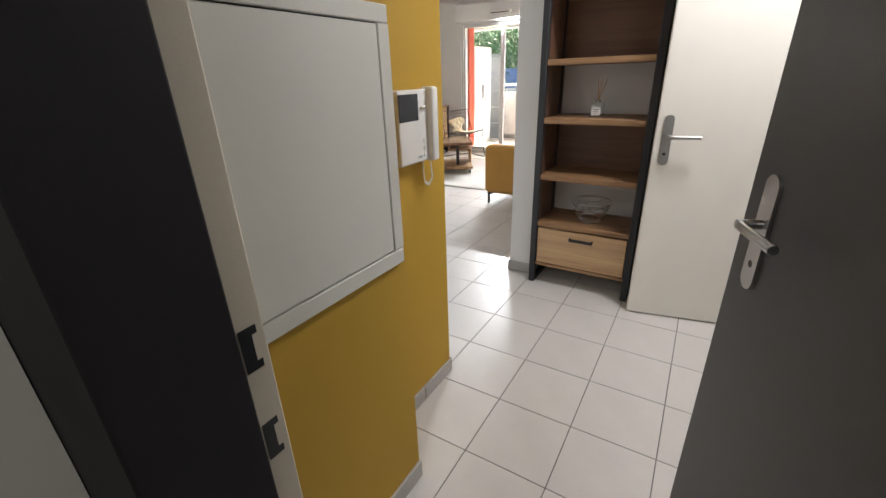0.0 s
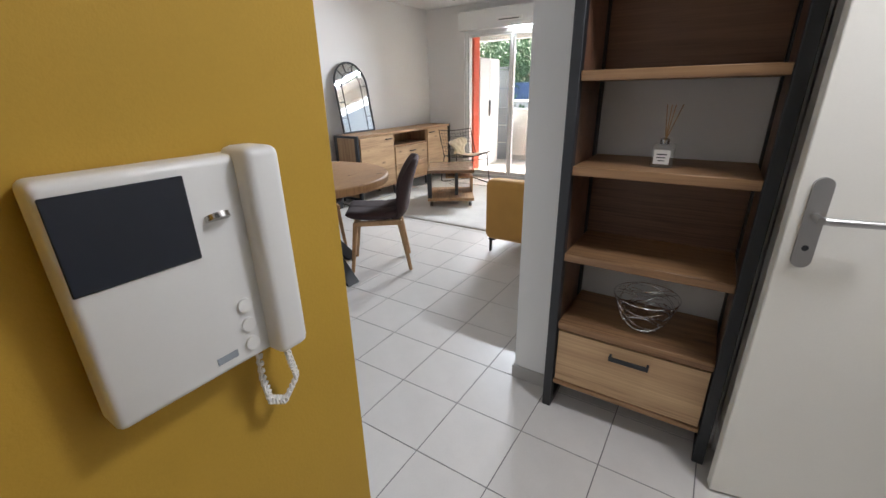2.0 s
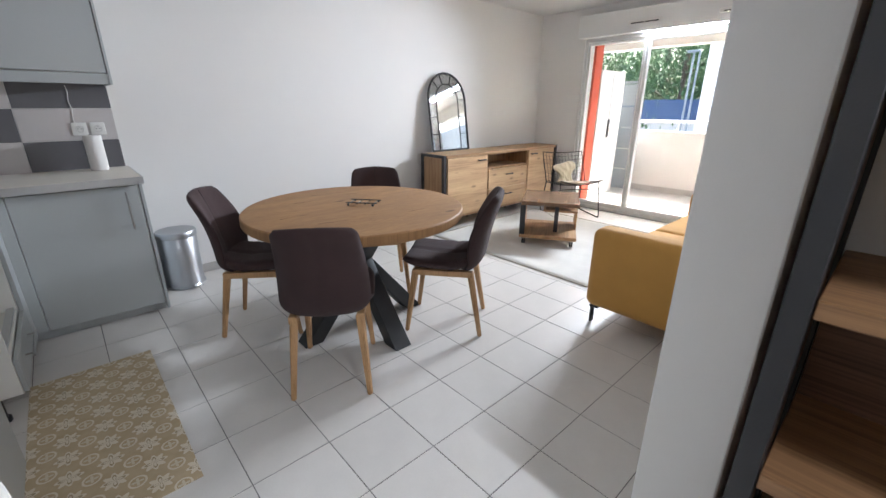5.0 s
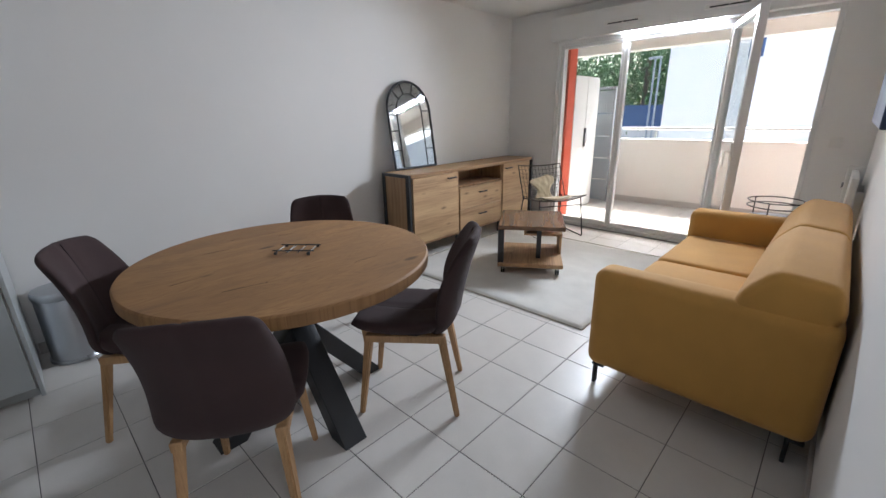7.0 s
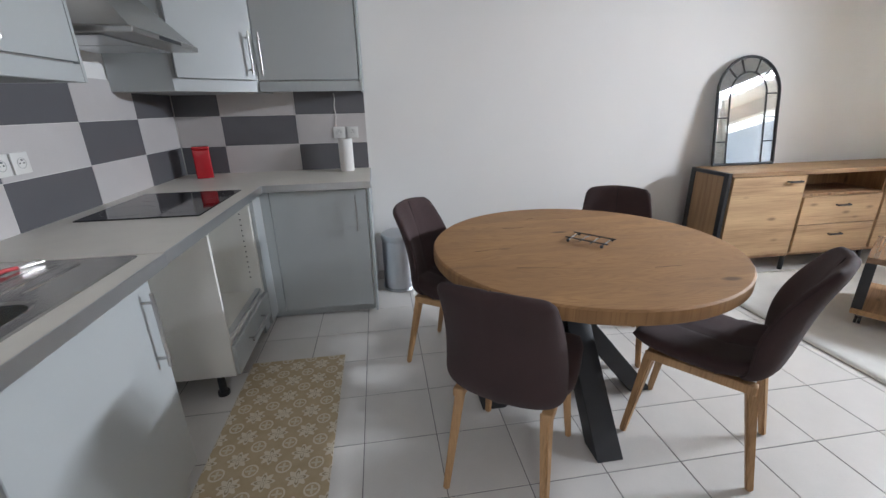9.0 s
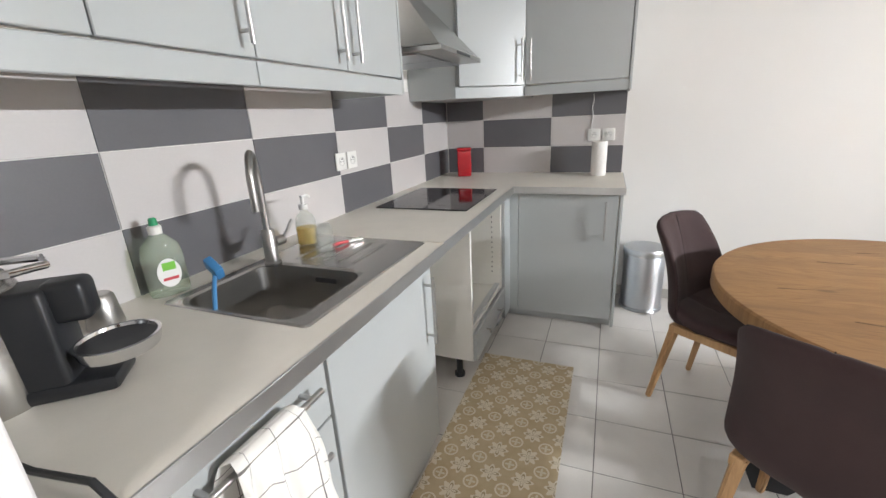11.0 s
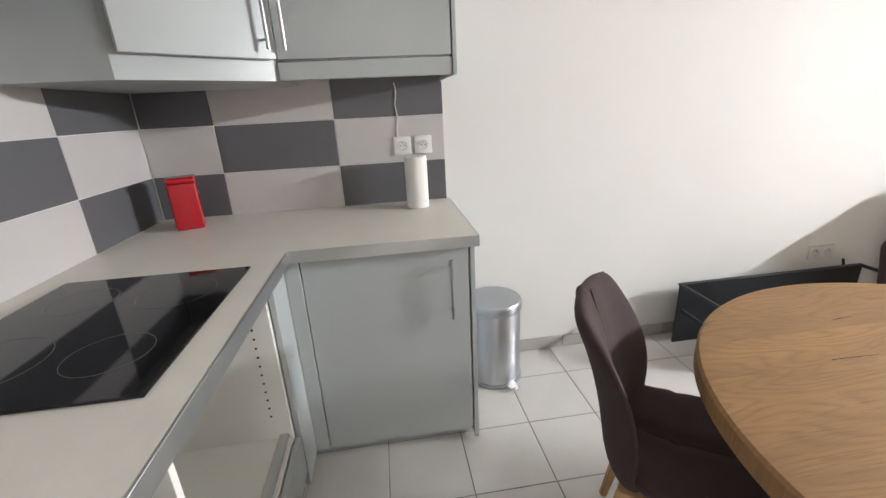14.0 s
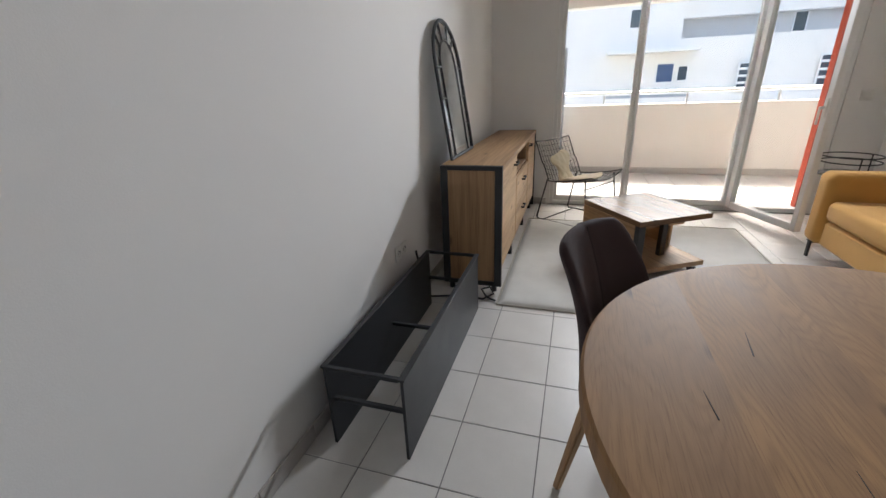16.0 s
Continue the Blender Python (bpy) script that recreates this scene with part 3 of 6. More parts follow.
# oven housing, empty
u = thing("oven_housing", pose(0, 0, 0), "open white oven cabinet without its oven, drawer below", "cabinet", "kitchen base units")
for name, dims in (("side_panel", (-3.128, -3.11, YK + 0.02, FY - 0.02, 0.13, 0.868)), ("side_panel", (-3.73, -3.712, YK + 0.02, FY - 0.02, 0.13, 0.868)), ("shelf", (-3.712, -3.128, YK + 0.02, FY - 0.022, 0.29, 0.308)), ("bottom", (-3.712, -3.128, YK + 0.02, FY - 0.02, 0.13, 0.148)), ("back", (-3.712, -3.128, YK + 0.02, YK + 0.028, 0.308, 0.868))):
    part(name, box(*dims, 0.001), M["carcass"], u)
d = part("drawer_front", box(-3.727, -3.113, FY - 0.019, FY, 0.135, 0.292, 0.0025), M["cab"], u)
bar_handle(d, (-3.57, FY, 0.225), (-3.27, FY, 0.225), (0, 0.032, 0))
part("rail", box(-3.712, -3.128, FY - 0.06, FY - 0.03, 0.312, 0.325, 0.002), M["alu"], u, "grey metal rail")
holes = bmesh.new()
for k in range(14):
    for yy in (0.82, 1.26):
        cyl(holes, (-3.7118, yy, 0.40 + 0.032 * k), (-3.7105, yy, 0.40 + 0.032 * k), 0.004, seg=8)
tagged(part("shelf_pin_holes", holes, M["black"], u), kind="stuff")
for x, y in ((-3.16, 1.22), (-3.68, 1.22), (-3.16, 0.82), (-3.68, 0.82)):
    part("foot", cyl(cyl(bmesh.new(), (x, y, 0.02), (x, y, 0.129), 0.018, seg=12), (x, y, 0.001), (x, y, 0.02), 0.028, seg=14), M["blackp"], u)
# corner unit and end unit facing the room
u = thing("base_cabinet", pose(0, 0, 0), "grey lacquered corner cabinet with one wide door", "cabinet", "kitchen base units")
part("body", boxes([(XW + 0.01, -3.91, YK + 0.02, 1.972, 0.07, 0.868)], 0.001), M["carcass"], u)
part("filler", boxes([(-3.885, -3.735, FY - 0.019, FY, 0.07, 0.866), (-3.908, -3.887, FY, 1.386, 0.07, 0.866)], 0.001), M["cab"], u)
d = part("door", box(-3.909, -3.890, 1.389, 1.966, 0.07, 0.862, 0.0025), M["cab"], u)
bar_handle(d, (-3.890, 1.90, 0.60), (-3.890, 1.90, 0.83), (0.034, 0, 0))
part("end_panel", box(XW + 0.01, -3.888, 1.973, 1.990, 0.02, 0.868, 0.0015), M["cab"], u)
part("plinth", boxes([(-3.97, -3.95, 1.28, 1.97, 0.002, 0.068), (-3.93, -3.74, 1.27, 1.285, 0.002, 0.068)], 0.001), M["cab"], u)
pl = lone("plinth", boxes([(-2.59, -1.51, 1.27, 1.286, 0.002, 0.128)], 0.001), M["cab"], I, "grey plinth board under the base units", "plinth")

# worktops
SX0, SX1, SY0, SY1 = -2.655, -1.995, 0.825, 1.295
w = thing("worktop", pose(0, 0, 0), "cream laminate worktop with brushed metal front edge, sink cut in", "worktop")
bm = bmesh.new()
gx, gy = (-2.664, SX0 + 0.01, SX1 - 0.01, -1.502), (YK + 0.004, SY0 + 0.01, SY1 - 0.01, 1.362)
gv = {(i, j): bm.verts.new((gx[i], gy[j], ZC)) for i in range(4) for j in range(4)}
for i in range(3):
    for j in range(3):
        if (i, j) != (1, 1):
            bm.faces.new((gv[i, j], gv[i + 1, j], gv[i + 1, j + 1], gv[i, j + 1]))
ext = bmesh.ops.extrude_face_region(bm, geom=bm.faces[:])
for q in ext["geom"]:
    if isinstance(q, bmesh.types.BMVert):
        q.co.z = 0.870
part("slab", bm, M["worktop"], w)
part("edge_strip", box(-2.664, -1.502, 1.362, 1.367, 0.869, ZC + 0.0005, 0.001), M["alu"], w, "brushed metal edge strip")
w = thing("worktop", pose(0, 0, 0), "cream laminate corner worktop with brushed metal edge, hob on top", "worktop")
part("slab", prism([(XW + 0.004, YK + 0.004), (-2.666, YK + 0.004), (-2.666, 1.362), (-3.855, 1.362), (-3.855, 1.995), (XW + 0.004, 1.995)], 0.873, ZC + 0.003), M["worktop"], w)
part("edge_strip", boxes([(-3.85, -2.666, 1.362, 1.367, 0.872, ZC + 0.0035), (-3.855, -3.850, 1.362, 2.0, 0.872, ZC + 0.0035), (XW + 0.004, -3.855, 1.995, 2.0, 0.872, ZC + 0.0035)], 0.001), M["alu"], w, "brushed metal edge strip")

# hob
hb = thing("hob", pose(-3.44, 1.045, ZC + 0.003), "black ceramic glass hob set on the worktop", "hob")
part("glass_top", box(-0.29, 0.29, -0.245, 0.245, 0.0005, 0.0065, 0.002), M["hob"], hb)
rb = bmesh.new()
for x, y, r in ((-0.14, 0.11, 0.09), (0.14, 0.11, 0.075), (-0.14, -0.11, 0.075), (0.14, -0.11, 0.105)):
    tube(rb, [(x + r * math.cos(a * math.pi / 18), y + r * math.sin(a * math.pi / 18), 0.0064) for a in range(36)], 0.0006, 4, True)
part("cooking_zone", rb, plain("hob_print", (0.10, 0.10, 0.10), 0.3), hb, "faint grey zone rings")

# sink
sk = thing("sink", pose((SX0 + SX1) / 2, (SY0 + SY1) / 2, ZC), "brushed stainless steel inset sink with ribbed drainer", "sink")
hx, hy = (SX1 - SX0) / 2, (SY1 - SY0) / 2
bm = bmesh.new()


def rounded(cx, cy, ax, ay, r, n=6):
    out = []
    for qx, qy, a0 in ((1, 1, 0), (-1, 1, 90), (-1, -1, 180), (1, -1, 270)):
        for k in range(n + 1):
            a = radians(a0 + 90 * k / n)
            out.append((cx + qx * (ax - r) + r * math.cos(a), cy + qy * (ay - r) + r * math.sin(a)))
    return out


bcx, bcy, bax, bay = 0.155, -0.005, 0.158, 0.185
loops = []
for ax, ay, r, z in ((bax + 0.012, bay + 0.012, 0.06, 0.005), (bax, bay, 0.055, 0.001), (bax - 0.008, bay - 0.008, 0.05, -0.14), (bax - 0.05, bay - 0.05, 0.04, -0.158), (0.03, 0.03, 0.029, -0.162)):
    loops.append([bm.verts.new((x, y, z)) for x, y in rounded(bcx, bcy, ax, ay, r, 10)])
for a, c in zip(loops, loops[1:]):
    for k in range(len(a)):
        bm.faces.new((a[k], a[(k + 1) % len(a)], c[(k + 1) % len(a)], c[k]))
bm.faces.new(loops[-1])
outer = [bm.verts.new((x, y, 0.005)) for x, y in rounded(0, 0, hx - 0.004, hy - 0.004, 0.012, 10)]
skirt = [bm.verts.new((x, y, 0.0005)) for x, y in rounded(0, 0, hx, hy, 0.014, 10)]
n = len(outer)
for k in range(n):
    bm.faces.new((outer[k], outer[(k + 1) % n], skirt[(k + 1) % n], skirt[k]))
    bm.faces.new((loops[0][k], loops[0][(k + 1) % n], outer[(k + 1) % n], outer[k]))
part("basin", bm, M["steel"], sk, angle=11)
for i in range(5):
    yy = -0.12 + i * 0.055
    part("drainer_rib", box(-0.27, -0.06 , yy - 0.006, yy + 0.006, 0.004, 0.0075, 0.0025, 2), M["steel"], sk)
part("plug_hole", lathe(bmesh.new(), [(0.038, -0.162), (0.038, -0.157), (0.030, -0.156), (0.028, -0.160)], 24, (bcx, bcy, 0)), M["chrome"], sk, "round waste grid")
ov = part("overflow", box(0.02, 0.10, 0, 0.002, -0.045, -0.028, 0.001), M["blackp"], sk, "dark slotted overflow")
ov.location = (bcx - bax + 0.0035, bcy - 0.02, 0)
ov.rotation_euler = (0, 0, radians(90))
# tap
tp = thing("tap", pose(-2.325, 0.895, ZC + 0.005), "brushed steel swan-neck kitchen tap with side lever", "tap")
part("body", lathe(bmesh.new(), [(0.026, 0), (0.026, 0.006), (0.0215, 0.010), (0.0205, 0.11), (0.016, 0.116)], 24), M["steel_v"], tp)
neck = [(0, 0, 0.11), (0, 0, 0.25)] + [(0.0, 0.07 - 0.07 * math.cos(a), 0.27 + 0.085 * math.sin(a)) for a in [math.pi * k / 12 for k in range(1, 12)]] + [(0, 0.14, 0.27), (0, 0.141, 0.20)]
nk = part("neck", tube(bmesh.new(), neck, 0.0108, 16), M["steel_v"], tp)
nk.rotation_euler = (0, 0, radians(-52))
part("lever", tube(cyl(bmesh.new(), (-0.02, 0, 0.065), (-0.06, 0, 0.065), 0.016, seg=16), [(-0.055, 0, 0.065), (-0.075, 0.01, 0.09), (-0.095, 0.02, 0.125)], 0.006, 8), M["steel_v"], tp)

# upper cabinets
UF = 1.055
u = thing("wall_cabinet", pose(0, 0, 0), "grey lacquered double wall cabinet above the sink", "cabinet", "kitchen wall units")
part("body", box(-3.045, -2.24, YK + 0.004, UF - 0.02, 1.502, 2.20, 0.001), M["carcass"], u)
part("light_rail", boxes([(-3.05, -2.238, UF - 0.022, UF - 0.002, 1.44, 1.499), (-3.05, -3.034, YK + 0.004, UF - 0.022, 1.44, 1.499)], 0.002), M["cab"], u)
for x0, x1, hxp in ((-3.043, -2.646, -2.685), (-2.643, -2.240, -2.60)):
    d = part("door", box(x0, x1, UF - 0.019, UF, 1.505, 2.198, 0.0025), M["cab"], u)
    bar_handle(d, (hxp, UF, 1.53), (hxp, UF, 1.78), (0, 0.034, 0))
part("end_panel", box(-3.062, -3.047, YK + 0.004, UF, 1.442, 2.2, 0.001), M["cab"], u)
u = thing("wall_cabinet", pose(0, 0, 0), "grey lacquered wall cabinet above the drawer unit", "cabinet", "kitchen wall units")
part("body", box(-2.236, -1.505, YK + 0.004, UF - 0.02, 1.502, 2.20, 0.001), M["carcass"], u)
part("light_rail", box(-2.236, -1.505, UF - 0.022, UF - 0.002, 1.44, 1.499, 0.002), M["cab"], u)
for x0, x1, hxp in ((-2.237, -1.872, -2.20), (-1.869, -1.507, -1.545)):
    d = part("door", box(x0, x1, UF - 0.019, UF, 1.505, 2.198, 0.0025), M["cab"], u)
    bar_handle(d, (hxp, UF, 1.53), (hxp, UF, 1.78), (0, 0.034, 0))

# diagonal corner cabinet
P0, P1 = Vector((-3.835, 1.03, 0)), Vector((-4.12, 1.372, 0))
u = thing("wall_cabinet", pose(0, 0, 0), "grey lacquered diagonal corner wall cabinet beside the hood", "cabinet", "kitchen wall units")


part("body", prism([(XW + 0.006, YK + 0.006), (-3.835, YK + 0.006), (-3.835, 1.015), (-4.135, 1.372), (XW + 0.006, 1.372)], 1.44, 2.2), M["cab"], u)
dv = P1 - P0
ang = math.degrees(math.atan2(dv.y, dv.x))
d = part("door", box(0.004, dv.length - 0.004, -0.019, 0, 1.505, 2.198, 0.0025), M["cab"], u)
d.matrix_local = pose(P0.x, P0.y, 0, 0, 0, ang)
bar_handle(d, (dv.length - 0.045, -0.019, 1.53), (dv.length - 0.045, -0.019, 1.76), (0, -0.034, 0))
# cabinet on the west wall
u = thing("wall_cabinet", pose(0, 0, 0), "grey lacquered wall cabinet at the end of the kitchen", "cabinet", "kitchen wall units")
part("body", box(XW + 0.006, -4.14, 1.376, 1.97, 1.502, 2.20, 0.001), M["carcass"], u)
part("light_rail", box(-4.142, -4.122, 1.376, 1.975, 1.44, 1.499, 0.002), M["cab"], u)
d = part("door", box(-4.139, -4.120, 1.378, 1.972, 1.505, 2.198, 0.0025), M["cab"], u)
bar_handle(d, (-4.12, 1.415, 1.53), (-4.12, 1.415, 1.76), (0.034, 0, 0))
part("end_panel", box(XW + 0.006, -4.118, 1.976, 1.990, 1.44, 2.2, 0.001), M["cab"], u)

# hood
hd = thing("cooker_hood", pose(-3.45, 0, 0), "stainless steel pyramid cooker hood above the hob", "cooker hood")
bm = bmesh.new()
lo = [bm.verts.new(p) for p in ((-0.30, YK + 0.004, 1.641), (0.30, YK + 0.004, 1.641), (0.30, 1.19, 1.641), (-0.30, 1.19, 1.641))]
hi = [bm.verts.new(p) for p in ((-0.11, YK + 0.004, 1.93), (0.11, YK + 0.004, 1.93), (0.11, 0.93, 1.93), (-0.11, 0.93, 1.93))]
bm.faces.new(lo[::-1])
bm.faces.new(hi)
for k in range(4):
    bm.faces.new((lo[k], lo[(k + 1) % 4], hi[(k + 1) % 4], hi[k]))
part("canopy", bm, M["steel"], hd)
part("rim", box(-0.302, 0.302, YK + 0.004, 1.200, 1.616, 1.640, 0.004), M["steel_v"], hd)
part("control_strip", box(-0.10, 0.10, 1.2005, 1.2025, 1.621, 1.635, 0), M["blackp"], hd, "black control strip")
part("filter", boxes([(-0.27 + 0.275 * k, -0.005 + 0.275 * k, 0.76, 1.08, 1.610, 1.615) for k in range(2)], 0.001), M["alu"], hd, "metal grease filter")
part("chimney", box(-0.11, 0.11, YK + 0.004, 0.93, 1.931, H - 0.002, 0.002), M["steel_v"], hd)


# sockets
def socket(m, label="white wall socket with earth pin"):
    s = thing("wall_socket", m, label, "socket", "wall sockets")
    part("plate", box(-0.04, 0.04, 0.001, 0.010, -0.04, 0.04, 0.003, 2), M["whitep"], s)
    part("well", lathe(bmesh.new(), [(0.021, 0), (0.021, 0.002), (0.019, 0.002), (0.018, 0.0)], 20), plain("socket_grey", (0.55, 0.54, 0.52), 0.4), s).matrix_local = pose(0, 0.0098, 0, -90)
    pins = bmesh.new()
    for dx in (-0.009, 0.009):
        cyl(pins, (dx, 0.0100, 0), (dx, 0.0115, 0), 0.0028, seg=8)
    cyl(pins, (0, 0.010, 0.012), (0, 0.016, 0.012), 0.0025, seg=8)
    part("pin_holes", pins, M["blackp"], s)
    return s


for x in (-3.025, -3.117):
    socket(pose(x, YK + 0.008, 1.163))
for y in (1.79, 1.885):
    socket(pose(XW + 0.008, y, 1.172, 0, 0, -90))
for y in (3.80, 3.88):
    socket(pose(XW, y + 0.35, 0.42, 0, 0, -90))

# cord under the wall cabinet
lone("lamp_cord", tube(bmesh.new(), [(XW + 0.011, 1.775 - 0.004 * math.sin(k * 1.3), 1.21 + 0.023 * k) for k in range(11)], 0.0025, 6), M["cable"], I, "thin white cord hanging from the wall cabinet", "cable")

# things on the worktop
tin = thing("storage_tin", pose(-4.30, 0.90, ZC + 0.0035, 0, 0, 20), "glossy red square kitchen tin on the worktop", "tin")
part("body", box(-0.05, 0.05, -0.05, 0.05, 0, 0.185, 0.008, 3), M["red"], tin)
part("lid", box(-0.052, 0.052, -0.052, 0.052, 0.186, 0.206, 0.008, 3), M["red"], tin)
part("mark", box(-0.02, 0.02, 0.0505, 0.0515, 0.13, 0.15, 0), plain("dark_red_mark", (0.18, 0.004, 0.008), 0.3), tin)
rl = thing("paper_towel_roll", pose(-4.35, 1.835, ZC + 0.0035), "standing roll of white kitchen paper", "paper towel")
part("paper", lathe(bmesh.new(), [(0.020, 0.001), (0.047, 0.001), (0.049, 0.01), (0.049, 0.215), (0.047, 0.222), (0.020, 0.222)], 28), M["paper"], rl)
part("core", lathe(bmesh.new(), [(0.019, 0.0), (0.0195, 0.2225), (0.017, 0.2225), (0.0165, 0.215)], 20), plain("cardboard", (0.35, 0.26, 0.17), 0.9), rl, "cardboard core")

bt = thing("dish_soap_bottle", pose(-2.06, 0.775, ZC, 0, 0, -18), "clear dish soap bottle with green cap and label", "bottle")
bm = bmesh.new()
prof = ((0.046, 0.024, 0), (0.050, 0.028, 0.01), (0.050, 0.028, 0.11), (0.044, 0.025, 0.14), (0.022, 0.018, 0.165), (0.013, 0.013, 0.172))
rings = []
for a, b2, z in prof:
    rings.append([bm.verts.new((a * abs(math.cos(t)) ** 0.7 * math.copysign(1, math.cos(t)), b2 * abs(math.sin(t)) ** 0.7 * math.copysign(1, math.sin(t)), z)) for t in [2 * math.pi * k / 24 for k in range(24)]])
for a, c in zip(rings, rings[1:]):
    for k in range(24):
        bm.faces.new((a[k], a[(k + 1) % 24], c[(k + 1) % 24], c[k]))
bm.faces.new(rings[0][::-1])
bm.faces.new(rings[-1])
part("body", bm, M["dish"], bt)
part("collar", lathe(bmesh.new(), [(0.016, 0.172), (0.017, 0.192), (0.012, 0.196)], 18), M["whitep"], bt)
part("cap", lathe(bmesh.new(), [(0.011, 0.196), (0.010, 0.212), (0.006, 0.216)], 16), M["green"], bt, "green cap")
lb = part("label", prism([(0.029 * math.cos(k * math.pi / 12), 0.040 * math.sin(k * math.pi / 12)) for k in range(24)], 0.0287, 0.0293), M["whitep"], bt, "white label with green and red patches")
lb.matrix_local = pose(0, 0, 0.066, -90, 0, 0)
part("print", box(-0.018, 0.014, -0.030, -0.008, 0.0294, 0.0298, 0), M["label_g"], lb)
part("print", box(-0.020, 0.018, 0.012, 0.020, 0.0294, 0.0298, 0), M["label_r"], lb)

pb = thing("soap_dispenser", pose(-2.53, 0.875, ZC + 0.006), "glass pump bottle half full of yellow soap", "bottle")
part("body", lathe(bmesh.new(), [(0.034, 0), (0.037, 0.004), (0.037, 0.085), (0.030, 0.11), (0.014, 0.125), (0.013, 0.135), (0.0115, 0.135), (0.0125, 0.124), (0.028, 0.108), (0.035, 0.084), (0.035, 0.007), (0.001, 0.006)], 28), M["glass"], pb)
part("liquid", lathe(bmesh.new(), [(0.0345, 0.0075), (0.0346, 0.066), (0.001, 0.066)], 28), M["soap"], pb, "yellow liquid soap")
part("pump", tube(cyl(cyl(bmesh.new(), (0, 0, 0.133), (0, 0, 0.15), 0.016, seg=18), (0, 0, 0.15), (0, 0, 0.175), 0.006, seg=10), [(0.006, 0, 0.178), (-0.02, 0, 0.180), (-0.038, 0, 0.172)], 0.006, 8), M["whitep"], pb, "white pump")
gl = lone("drinking_glass", lathe(bmesh.new(), [(0.034, 0), (0.036, 0.003), (0.028, 0.085), (0.024, 0.09), (0.001, 0.09), (0.001, 0.083), (0.023, 0.083), (0.033, 0.001)], 28), M["glass"], pose(-2.485, 0.985, ZC + 0.008), "clear tumbler upside down on the drainer", "glass")
pe = thing("peeler", pose(-2.57, 1.02, ZC + 0.013, 0, 0, -25), "small vegetable peeler with red handle", "peeler")
part("handle", tube(bmesh.new(), [(0.06, 0, 0), (0.03, 0.004, 0.004), (0, 0, 0)], 0.006, 8), M["label_r"], pe)
part("blade", boxes([(-0.06, 0.0, -0.010, -0.007, -0.003, 0.004), (-0.06, 0.0, 0.007, 0.010, -0.003, 0.004), (-0.062, -0.056, -0.01, 0.01, -0.003, 0.003)], 0.001), M["steel"], pe)
br = thing("washing_up_brush", pose(-2.10, 0.91, ZC, 0, 0, 70), "blue washing-up brush leaning in the sink", "brush")
part("handle", tube(bmesh.new(), [(0.0, 0.0, 0.055), (0.03, -0.02, 0.02), (0.07, -0.045, -0.05), (0.10, -0.06, -0.13)], 0.006, 8), M["blue"], br)
hdm = part("head", box(-0.03, 0.03, -0.012, 0.012, -0.02, 0.02, 0.005, 2), M["blue"], br)
hdm.matrix_local = pose(-0.01, 0.005, 0.068, 20, 30, 10)

cm = thing("coffee_machine", pose(-1.62, 0.93, ZC, 0, 0, -138.7), "black and silver capsule coffee machine with drip tray", "coffee machine")
part("side_shell", lathe(bmesh.new(), [(0.085, 0), (0.088, 0.01), (0.082, 0.20), (0.07, 0.225), (0.04, 0.245), (0.004, 0.25)], 32), M["steel"], cm, "silver rounded body")
part("tower", box(-0.045, 0.045, -0.135, -0.06, 0.0, 0.20, 0.012, 3), M["blackp"], cm)
part("spout", box(-0.028, 0.028, -0.185, -0.12, 0.13, 0.205, 0.014, 3), M["blackp"], cm)
part("lever", tube(bmesh.new(), [(-0.05, -0.03, 0.235), (-0.045, -0.11, 0.235), (0, -0.135, 0.232), (0.045, -0.11, 0.235), (0.05, -0.03, 0.235)], 0.007, 8), M["chrome"], cm)
part("drip_tray", lathe(bmesh.new(), [(0.052, 0.055), (0.062, 0.058), (0.068, 0.082), (0.062, 0.082), (0.058, 0.070), (0.002, 0.070)], 28, (0, -0.20, 0)), M["chrome"], cm, "round drip tray with chrome rim")
part("tray_insert", lathe(bmesh.new(), [(0.060, 0.0705), (0.060, 0.076), (0.002, 0.074)], 28, (0, -0.20, 0)), M["blackp"], cm)
part("foot", box(-0.05, 0.05, -0.20, -0.06, 0.0, 0.03, 0.01, 2), M["blackp"], cm)
cp = lone("steel_cup", lathe(bmesh.new(), [(0.036, 0), (0.038, 0.004), (0.030, 0.075), (0.024, 0.082), (0.001, 0.083)], 28), M["steel_v"], pose(-1.872, 0.81, ZC), "small polished steel cup upside down", "cup")
lone("power_cable", tube(bmesh.new(), [(-1.545, 0.98, ZC + 0.006), (-1.55, 1.20, ZC + 0.008), (-1.555, 1.33, ZC + 0.03), (-1.56, 1.385, ZC - 0.02), (-1.565, 1.40, 0.75), (-1.57, 1.40, 0.60), (-1.575, 1.395, 0.52)], 0.005, 8), M["blackp"], I, "black power cable hanging over the worktop edge", "cable")

# tea towel over the drawer handle
tw = bmesh.new()


